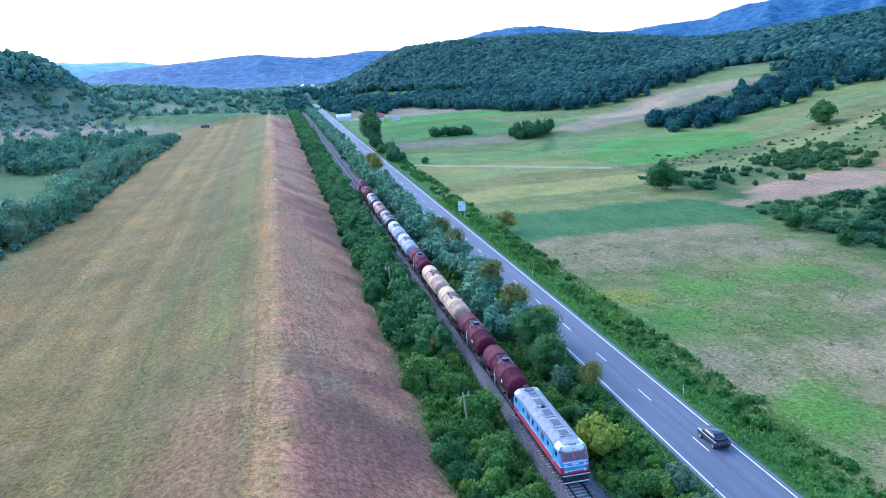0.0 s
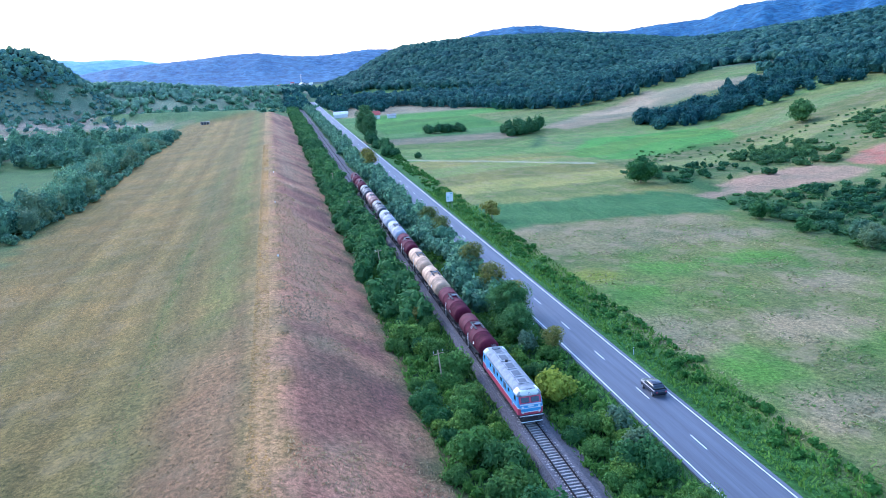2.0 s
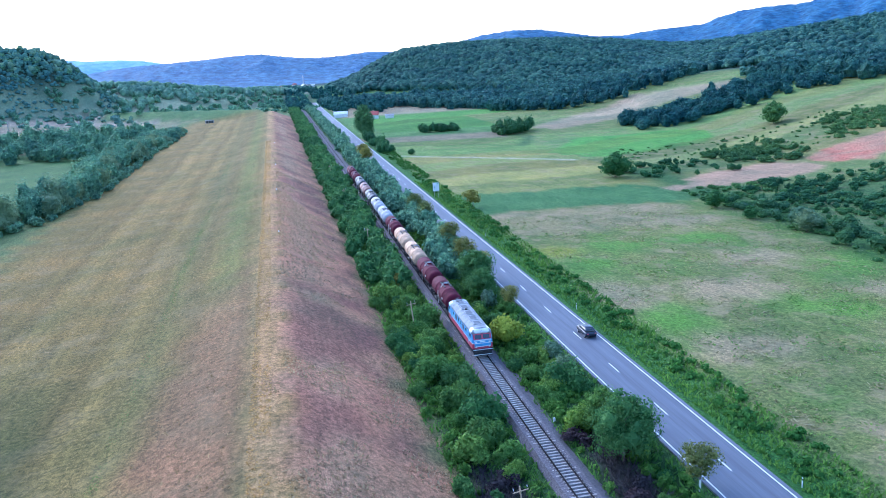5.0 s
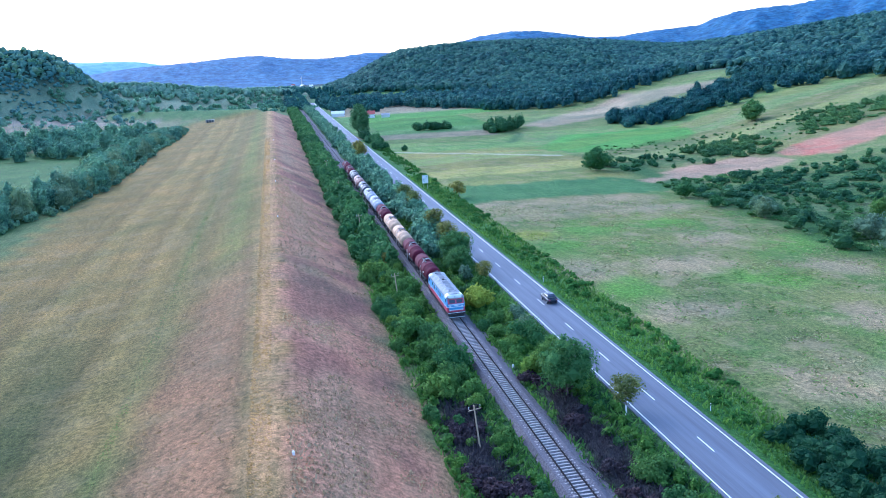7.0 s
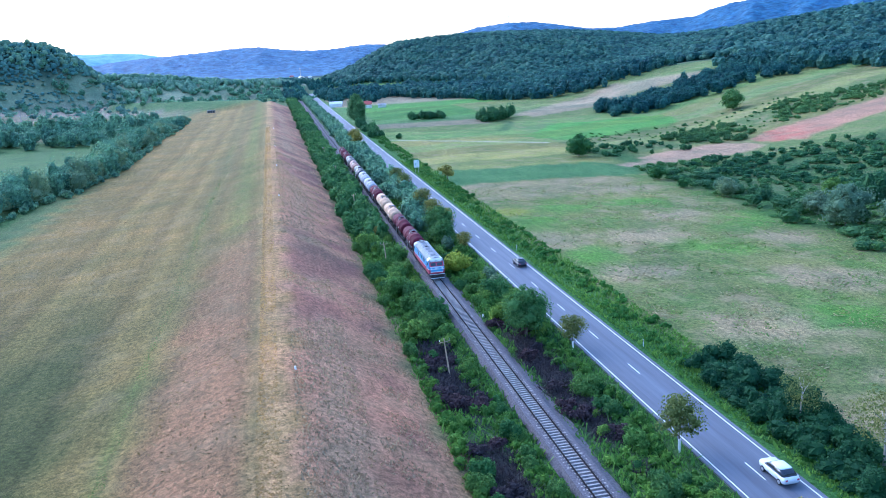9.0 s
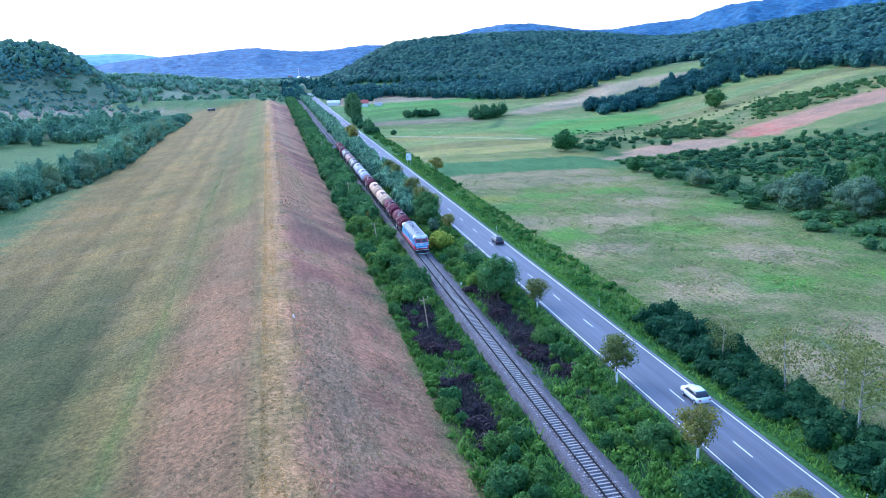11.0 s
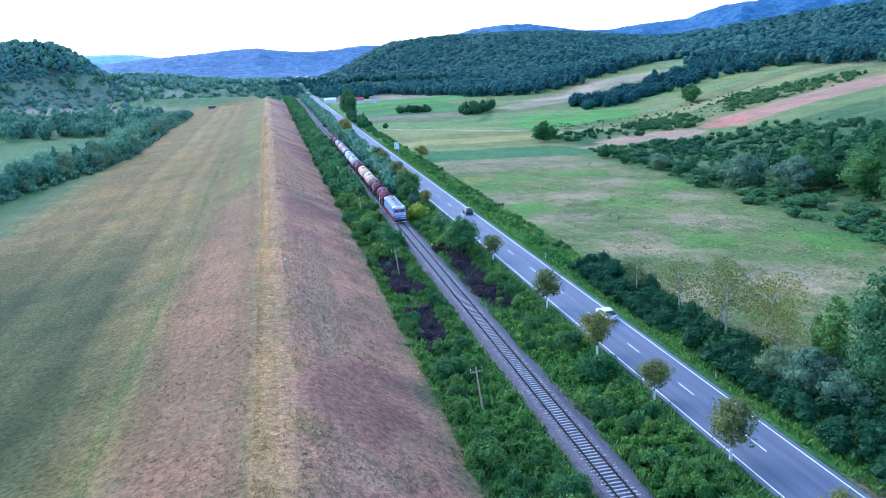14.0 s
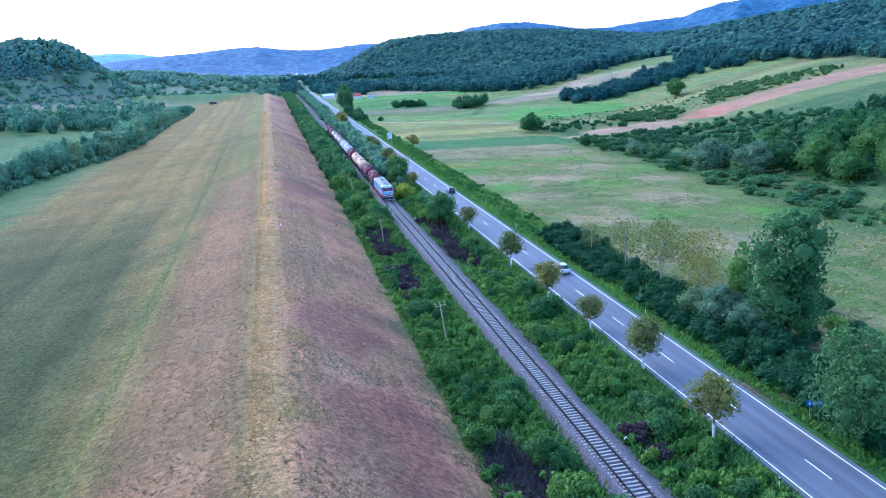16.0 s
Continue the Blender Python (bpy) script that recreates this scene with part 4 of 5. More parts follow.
for k, (x, y, s) in enumerate([(22.8, -12, 1.0), (23.0, -22, 1.25), (21.5, -3, 0.7), (25.4, -17, 1.1), (26.0, -26, 1.2), (24.0, -30, 0.9)]):
    tree_at(K_THIN, x, y, "half-bare tree with thin brown leaves", s, "thin trees by the hedge", 90 * k)
for k, (x, y, s) in enumerate([(22.8, -36.5, 0.55), (23.8, -41, 0.5), (21.6, -33, 0.42)]):
    tree_at(K_WILLOW, x, y, "grey-green willow thicket beside the road", s, "willow thicket by the road", 100 * k)
plant(BUSH_KINDS[1], 31.5, -43.0, "bright green bush at the edge of the yard", 1.3, r=rb)
plant(BUSH_KINDS[4], 30.2, -40.5, "bright green bush at the edge of the yard", 1.2, r=rb)
plant(BROWN_BUSH, 29.6, -47.5, "small dark reddish bush beside the rubble", 0.45, r=rb)
tree_at(K_FIELD, 22.4, 152.6, "lone small brownish tree in the meadow", 1.1)
tree_at(K_ROUND, 75, 193, "round grey-green tree on the meadow edge", 1.0)
tree_at(K_ROUND, 169, 259, "lone round tree on the hillside", 1.15, rot=40)
for k, (x, y, s) in enumerate([(82, 71, 1.0), (88, 61, 0.95), (84, 82, 0.6), (79, 108, 0.55), (81, 113, 0.5)]):
    tree_at(K_WILLOW, x, y, "grey-green willow along the creek", s, "willows along the creek", 77 * k)
for k, (x, y, s) in enumerate([(76, 138, 0.55), (76, 123, 0.4), (92, 60, 1.0), (95, 47, 1.1), (99, 52, 1.2), (104, 42, 1.2), (93, 36, 0.9), (99, 28, 1.1), (108, 60, 1.2), (98, 72, 0.9), (104, 80, 1.0), (97, 95, 0.6), (112, 50, 1.3), (118, 66, 1.2)]):
    tree_at(K_ROUND, x, y, "round dark green tree along the creek", s, "trees along the creek", 63 * k)
for k, (x, y, s) in enumerate([(19.5, 362, 1.4), (20.5, 350, 1.1)]):
    tree_at(K_POPLAR, x, y, "tall poplar beside the road", s * 0.8, "poplars by the road", 50 * k)
bush_stuff("creek_bushes", [(80 + 0.06 * (y - 100) + ru.uniform(-5, 9), y, ru.uniform(1.5, 3.5), ru.uniform(1.2, 3.2)) for y in np.linspace(-40, 150, 64)], MAT_SCRUB, "low dark bushes along the creek", 36, 170, 0.24)
THICKET = [(101, 162), (124, 161), (142, 150), (150, 120), (125, 90), (105, 100), (92, 138)]
SCRUB_LOW = [(116, 226), (136, 230), (149, 238), (137, 197), (126, 186), (117, 208)]
SCRUB_HIGH = [(150, 203), (166, 226), (179, 245), (209, 235), (240, 228), (215, 208), (182, 201)]


def spots_in(poly, n, w, h, r, ragged=5.0):
    px, py = [p[0] for p in poly], [p[1] for p in poly]
    x, y = (np.array([r.uniform(min(v), max(v)) for _ in range(n)]) for v in (px, py))
    ok = inside(x + ragged * wobble(x, y, 14, 15), y + ragged * wobble(x, y, 14, 16), poly)
    return [(a, b, r.uniform(*w), r.uniform(*h)) for a, b in zip(x[ok], y[ok])]


bush_stuff("hillside_bushes", spots_in(THICKET, 430, (0.9, 2.4), (0.7, 2.2), ru) + [(ru.uniform(94, 170), ru.uniform(15, 95), ru.uniform(1.4, 4.0), ru.uniform(1.5, 6.5)) for _ in range(300)], MAT_SCRUB, "dark thicket of bushes and scrub on the slope", 37, 120, 0.24)
bush_stuff("hillside_bushes", spots_in(SCRUB_LOW, 260, (0.8, 2.2), (0.6, 2.2), ru) + spots_in(SCRUB_HIGH, 420, (0.8, 2.4), (0.6, 2.0), ru), MAT_SCRUB, "low dark scrub between the hillside fields", 61, 110, 0.24)
bush_stuff("hillside_weeds", [(ru.uniform(98, 200), ru.uniform(200, 255), ru.uniform(0.4, 1.1), ru.uniform(0.3, 0.8)) for _ in range(200)] + [(80 + 0.06 * (y - 100) + ru.uniform(-4, 26), y, ru.uniform(0.6, 1.8), ru.uniform(0.4, 1.4)) for y in np.linspace(-30, 165, 420)], MAT_DARKBUSH, "scattered low green shrubs on the slope", 62, 60, 0.22, 2)
bush_stuff("field_bushes", [(ru.uniform(78, 112), ru.uniform(186, 212), ru.uniform(0.8, 2.2), ru.uniform(0.7, 2.2)) for _ in range(45)] + [(ru.uniform(48, 66), 363 + ru.uniform(-3, 3), ru.uniform(2, 3), ru.uniform(2, 4.5)) for _ in range(26)]
           + [(ru.uniform(78, 96), ru.uniform(330, 346), ru.uniform(2, 4), ru.uniform(3, 7)) for _ in range(26)] + [(ru.uniform(17.5, 22), ru.uniform(280, 345), ru.uniform(1.5, 2.5), ru.uniform(2, 5)) for _ in range(40)]
           + [(27.4, 272, 2.2, 2.4)], MAT_SCRUB, "dark bushes between the fields", 38, 150, 0.3)
bush_stuff("hillside_copse", [(x, 318 + ru.uniform(-10, 24) + 0.3 * (x - 140) + 0.25 * ru.uniform(-1, 1) * (x - 138), ru.uniform(2.6, 4.8), ru.uniform(3.5, 7)) for x in np.linspace(138, 250, 230)], MAT_FOREST_HAZE, "dark copse reaching down the slope", 39, 220, 0.36)

# belts of trees and fields beyond the dike
def belt_x(y):
    return -74.5 - 20 * float(ramp(np.float64(230 - y), 0, 130)) + 4 * float(ramp(np.float64(y), 330, 520))


def belt_h(y):
    return 1 - 0.5 * float(ramp(np.float64(y), 280, 500))


bush_stuff("tree_belt", [(belt_x(y) - 2 - 9 * ru.random(), y, ru.uniform(2.8, 5.6), belt_h(y) * ru.uniform(4, 9.5)) for y in np.linspace(55, 452, 135)], MAT_BELT, "grey-green belt of trees below the dike", 41, 620, 0.26)
bush_stuff("tree_belt", [(belt_x(y) - 1 - 12 * ru.random(), y, ru.uniform(2, 4.5), belt_h(y) * ru.uniform(3, 8.5)) for y in np.linspace(55, 452, 110)], MAT_SILVER, "silvery willows in the belt below the dike", 42, 560, 0.25)
bush_stuff("tree_belt", [(belt_x(y) + ru.uniform(-1, 2.5), y, ru.uniform(1, 2), ru.uniform(1, 2.5)) for y in np.linspace(55, 455, 130)], MAT_BELT, "low green bushes at the foot of the dike", 47, 90, 0.35)
bush_stuff("tree_belt", [(x, y, ru.uniform(3.5, 6), ru.uniform(5, 11)) for x, y in ((ru.uniform(-260, -88), ru.uniform(335, 450)) for _ in range(300))], MAT_BELT, "dark wood behind the green field", 43, 220, 0.4)
bush_stuff("valley_trees", [(ru.uniform(-240, 10), ru.uniform(610, 1300), ru.uniform(2.5, 5), ru.uniform(2.5, 5.5)) for _ in range(800)], MAT_BELT, "scattered trees across the far valley", 44, 36, 1.1)
bush_stuff("valley_trees", [(ru.uniform(-9, 8) , ru.uniform(640, 1100), ru.uniform(3, 5), ru.uniform(4, 7)) for _ in range(160)] + [(ru.uniform(18, 60), ru.uniform(540, 900), ru.uniform(3, 5), ru.uniform(4, 8)) for _ in range(120)], MAT_FOREST_HAZE, "scattered trees by the far road", 45, 36, 1.0)
bush_stuff("hill_scrub", [(ru.uniform(-300, -120), ru.uniform(540, 720), ru.uniform(1.5, 4), ru.uniform(1.5, 4)) for _ in range(220)], MAT_WEST_HAZE, "scattered scrub on the western hillside", 48, 40, 0.7)
bush_stuff("orchard_trees", [(ru.uniform(-165, -95), ru.uniform(445, 520), ru.uniform(2, 3.5), ru.uniform(2.5, 5)) for _ in range(36)], MAT_DARKBUSH, "scattered small trees on the pasture", 46, 90, 0.5)


# ---------------------------------------------------------------- grass, too fine to count
def tufts(name, n, x0, x1, y0, y1, height, width, material, label, seed, keep=None, lean=0.5):
    r = np.random.default_rng(seed)
    x, y = r.uniform(x0, x1, n), y0 + (y1 - y0) * r.uniform(0, 1, n) ** 1.5
    if keep is not None:
        ok = keep(x, y)
        x, y = x[ok], y[ok]
    n = len(x)
    p = K * np.stack([x, y, ground(x, y) - 0.02], axis=1)
    a = r.uniform(0, 6.28, n)
    side = np.stack([np.cos(a), np.sin(a), np.zeros(n)], axis=1) * (width * r.uniform(0.6, 1.4, n))[:, None]
    up = np.stack([r.normal(size=n) * lean, r.normal(size=n) * lean, np.ones(n)], axis=1) * (height * r.uniform(0.5, 1.5, n))[:, None]
    v = np.stack([p - side, p + side, p + up + side * 0.7, p + up * 0.95 - side * 0.7], axis=1).reshape(-1, 3)
    tagged(new(name, mesh_from(name, v.tolist(), np.arange(4 * n).reshape(-1, 4).tolist(), material)), label, "grass", kind="stuff")


tufts("dry_grass", 32000, -22.5, -9.5, -85, 200, 0.22, 0.09, MAT_STRAW, "dry brown grass on the dike slope", 51, lambda x, y: (wobble(x, y, 30, 1) + 0.4 * wobble(x, y, 9, 2) < 0.25) & ((x < -16.5) | (wobble(x, y, 7, 21) > 0.2)))
tufts("dry_grass", 26000, -72, -22.5, -85, 200, 0.15, 0.08, MAT_STUBBLE, "short tan grass on the dike", 52, lambda x, y: ((x > -36) | (y > 70)) & (np.abs(x + 24.7) > 1), 1.8)
tufts("dry_grass", 16000, -25.6, -23.8, -85, 300, 0.07, 0.09, MAT_CREST, "yellow trodden grass along the crest of the dike", 59)
tufts("wheel_line_grass", 5200, -38.3, -37.2, -85, 170, 0.06, 0.06, MAT_OLIVE, "green grass along an old wheel line on the dike", 63)
tufts("meadow_grass", 48000, 21, 82, -60, 137, 0.13, 0.11, MAT_MEADOW, "tall green meadow grass", 53, lambda x, y: wobble(x, y, 5, 4) + 0.6 * wobble(x, y, 17, 6) > 0.1, 2.2)
tufts("meadow_grass", 52000, 22, 82, -60, 137, 0.13, 0.12, MAT_PALE_STRAW, "withered straw-coloured meadow grass", 54, lambda x, y: wobble(x, y, 13, 8) + 0.5 * wobble(x, y, 4, 9) > 0.3, 2.2)
def scorched(x, y):
    out = np.zeros(x.shape, bool)
    for bx, by, lx, ly in ((-6.2, 20, 2.0, 11), (-6.2, -4, 1.8, 9), (-7.0, -63, 2.0, 11), (4.6, 16, 1.9, 18)):
        out |= np.hypot((x - bx) / lx, (y - by) / ly) + 0.3 * wobble(x, y, 6, 2) < 0.95
    return out


tufts("trackside_grass", 17000, -9.6, -1.75, -85, 120, 0.55, 0.10, MAT_REED, "tall green grass beside the track", 55, lambda x, y: ~scorched(x, y))
tufts("trackside_grass", 17000, 2.1, 9.4, -85, 120, 0.5, 0.10, MAT_REED, "tall green grass beside the track", 56, lambda x, y: ~scorched(x, y))
tufts("scorched_brush", 60000, -9, 7, -85, 45, 0.75, 0.045, MAT_SCORCHED, "scorched dark twigs and stalks beside the track", 58, scorched, 0.9)
tufts("verge_grass", 16000, 16.3, 22.5, -75, 200, 0.4, 0.12, MAT_REED, "lush green grass on the road verge", 57)

# ---------------------------------------------------------------- the train
def rounded_plan(hw, y0, y1, z, r=0.35, seg=4):
    pts = []
    for cx, cy, a0 in ((hw - r, y1 - r, 0), (-hw + r, y1 - r, 90), (-hw + r, y0 + r, 180), (hw - r, y0 + r, 270)):
        for k in range(seg + 1):
            a = radians(a0 + 90 * k / seg)
            pts.append((cx + r * math.cos(a), cy + r * math.sin(a), z))
    return pts


def shell(levels, length, r=0.35):
    """A body over levels of (height, half width, end inset)."""
    return loft([rounded_plan(hw, inset, length - inset, z, r) for z, hw, inset in levels])


def wheelset(bogie, y, radius=0.5):
    for sx in (-0.75, 0.75):
        w = part("wheel", tube((sx - 0.07, y, radius), (sx + 0.07, y, radius), radius, radius, 18), MAT_UNDER, bogie)
        part("hub", tube((sx + (0.06 if sx > 0 else -0.16), y, radius), (sx + (0.16 if sx > 0 else -0.06), y, radius), 0.16, 0.14, 10), MAT_RAIL, w)


def bogie_under(parent, y, wheel_ys, length, radius=0.5):
    bm = bmesh.new()
    for sx in (-0.98, 0.98):
        add_box(bm, (0.14, length, 0.3), (sx, y, 0.62), 0.04)
        for wy in wheel_ys:
            add_box(bm, (0.2, 0.34, 0.3), (sx * 1.03, y + wy, 0.5), 0.04)
            add_tube(bm, (sx * 1.05, y + wy + 0.42, 0.4), (sx * 1.05, y + wy + 0.42, 0.75), 0.09, 0.09, 8)
    add_box(bm, (1.9, 0.5, 0.25), (0, y, 0.68), 0.04)
    b = part("bogie", bm, MAT_UNDER, parent)
    for wy in wheel_ys:
        wheelset(b, y + wy, radius)
    return b


def buffers(parent, y, sign):
    for sx in (-0.875, 0.875):
        bm = tube((sx, y, 1.06), (sx, y + sign * 0.42, 1.06), 0.1, 0.09, 12)
        add_tube(bm, (sx, y + sign * 0.42, 1.06), (sx, y + sign * 0.52, 1.06), 0.23, 0.24, 16)
        part("buffer", bm, MAT_UNDER, parent)


def shell_end(fy, *levels):
    """The cap over one end of a body, from levels of (height, half width, end inset)."""
    rows = []
    for z, hw, inset in levels:
        pts = [(-hw, fy(1.9), z), (-hw, fy(inset + 0.35), z), (-hw * 0.8, fy(inset + 0.06), z), (-hw * 0.4, fy(inset), z)]
        rows.append([(a, b, c + 0.012) for a, b, c in pts + [(-a, b, c) for a, b, c in pts[::-1]]])
    return loft(rows)


def build_locomotive(at):
    L = 16.4
    t = thing("diesel_locomotive", "blue and red six-axle diesel locomotive on the track", "locomotive", at)
    part("underframe", shell([(0.95, 1.36, 0.1), (1.05, 1.44, 0.02), (1.28, 1.44, 0.02)], L, 0.2), MAT_UNDER, t)
    part("lower_body", shell([(1.28, 1.47, 0.04), (1.45, 1.48, 0.0), (2.08, 1.48, 0.0)], L), MAT_RED, t, "red lower body side")
    body = part("upper_body", shell([(2.084, 1.475, 0.004), (2.6, 1.475, 0.05), (3.38, 1.44, 0.42)], L), MAT_BLUE, t, "sky-blue upper body side")
    part("roof", shell([(3.384, 1.46, 0.36), (3.62, 1.40, 0.46), (3.86, 1.18, 0.62), (4.02, 0.82, 0.85), (4.08, 0.4, 1.05)], L, 0.3), MAT_ROOF, t, "weathered grey roof", True)
    part("white_line", shell([(2.05, 1.486, -0.006), (2.13, 1.486, -0.004)], L), MAT_WHITE, t)
    for end in (0, 1):
        def fy(v):
            return v if end == 0 else L - v
        slope = -25 if end == 0 else 25
        part("cab_front_surround", box((2.62, 0.05, 0.82), (0, fy(0.235), 2.99), 0.02, (slope, 0, 0)), MAT_RED, t, "red window surround")
        for sx in (-0.56, 0.56):
            part("windscreen", box((0.94, 0.05, 0.58), (sx * 1.05, fy(0.2), 2.99), 0.02, (slope, 0, 0)), MAT_GLASS, t, "dark windscreen pane")
        part("front_white_band", box((2.5, 0.04, 0.13), (0, fy(0.02), 2.5), 0.01), MAT_WHITE, t)
        part("cab_roof", shell_end(fy, (3.39, 1.475, 0.34), (3.64, 1.415, 0.42), (3.87, 1.20, 0.58), (3.96, 1.0, 0.72)), MAT_WHITE, t, "dusty white roof edge over the cab", True)
        for sx in (-1, 1):
            part("marker_lamp", box((0.26, 0.05, 0.2), (sx * 0.98, fy(-0.02), 2.24), 0.02), MAT_LAMP, t)
        part("front_blue_panel", box((2.36, 0.04, 0.36), (0, fy(-0.012), 1.86), 0.015), MAT_BLUE, t, "sky-blue front panel")
        part("front_white_band", box((2.36, 0.04, 0.1), (0, fy(-0.016), 1.62), 0.01), MAT_WHITE, t)
        part("number_board", box((0.7, 0.03, 0.16), (0, fy(0.012), 2.3), 0.01), MAT_WHITE, t, "pale number board with an illegible number")
        bm = box((2.9, 0.16, 0.34), (0, fy(-0.05), 1.06), 0.03)
        part("buffer_beam", bm, MAT_UNDER, t)
        part("beam_edge", box((2.8, 0.06, 0.09), (0, fy(-0.15), 1.2), 0.02), MAT_WHITE, t)
        part("step_edge", box((2.6, 0.1, 0.09), (0, fy(-0.12), 0.45), 0.02), MAT_WHITE, t)
        plough = loft([[(-1.3, fy(0.1), 0.78), (1.3, fy(0.1), 0.78), (1.3, fy(0.16), 0.78), (-1.3, fy(0.16), 0.78)],
                       [(-1.25, fy(-0.12), 0.28), (1.25, fy(-0.12), 0.28), (1.25, fy(-0.06), 0.28), (-1.25, fy(-0.06), 0.28)]])
        part("snow_plough", plough, MAT_UNDER, t)
        buffers(t, fy(-0.12), -1 if end == 0 else 1)
        part("coupling_hook", box((0.12, 0.4, 0.2), (0, fy(-0.25), 1.05), 0.04), MAT_UNDER, t)
        lamps = [(-0.95, 1.62, 0.13), (0.95, 1.62, 0.13), (0, 3.62, 0.13)]
        for sx, z, r in lamps:
            y0 = fy(0.0 if z < 3 else 0.42)
            s = -1 if end == 0 else 1
            h = part("headlamp", tube((sx, y0 + 0.12 * -s, z), (sx, y0 + 0.06 * s, z), r * 1.2, r * 1.2, 14), MAT_ROOF, t)
            part("lens", tube((sx, y0 + 0.055 * s, z), (sx, y0 + 0.075 * s, z), r, r, 14), MAT_LAMP, h)
        bm = bmesh.new()
        for k in (-0.22, 0.0, 0.22):
            add_tube(bm, (k, fy(0.8), 4.05), (k, fy(0.45), 4.16), 0.03, 0.08, 8)
        part("roof_horn", bm, MAT_GRILLE, t)
        for sx in (-1, 1):
            part("cab_side_window", box((0.04, 0.62, 0.55), (sx * 1.462, fy(1.35), 2.95), 0.012), MAT_GLASS, t)
            part("cab_door", box((0.03, 0.62, 1.6), (sx * 1.474, fy(2.4), 2.42), 0.01), MAT_BLUE, t)
            part("handrail", tube((sx * 1.53, fy(2.0), 1.5), (sx * 1.53, fy(2.0), 2.9), 0.02), MAT_ZINC, t)
            part("cab_step", box((0.25, 0.5, 0.05), (sx * 1.4, fy(2.4), 0.75), 0.01), MAT_UNDER, t)
    for sx in (-1, 1):
        for k in range(6):
            y = 3.9 + 1.65 * k
            if k in (1, 4):
                part("side_grille", box((0.04, 1.1, 0.75), (sx * 1.466, y, 2.86), 0.012), MAT_GRILLE, t)
            else:
                part("side_window", box((0.04, 0.55, 0.5), (sx * 1.462, y, 2.95), 0.012), MAT_GLASS, t)
        part("fuel_tank", box((0.7, 4.0, 0.6), (sx * 0.95, L / 2, 0.72), 0.08), MAT_UNDER, t)
    for y, l, h in ((3.2, 1.6, 0.1), (5.6, 2.2, 0.12), (8.2, 2.2, 0.1), (11.0, 2.4, 0.14), (13.4, 1.4, 0.1)):
        hatch = part("roof_hatch", box((1.25, l, h), (0, y, 4.1), 0.04), MAT_ROOF, t)
        part("hatch_grille", box((0.9, l * 0.7, 0.03), (0, y, 4.1 + h / 2 + 0.006), 0.006), MAT_GRILLE, hatch)
    part("roof_fan", tube((0, 14.7, 4.0), (0, 14.7, 4.2), 0.55, 0.52, 20), MAT_GRILLE, t)
    part("exhaust_stack", tube((0.0, 9.7, 4.0), (0.0, 9.7, 4.32), 0.2, 0.18, 12), MAT_UNDER, t)
    for y in (3.6, L - 3.6):
        bogie_under(t, y, (-1.9, 0, 1.9), 5.0, 0.52)
    return t


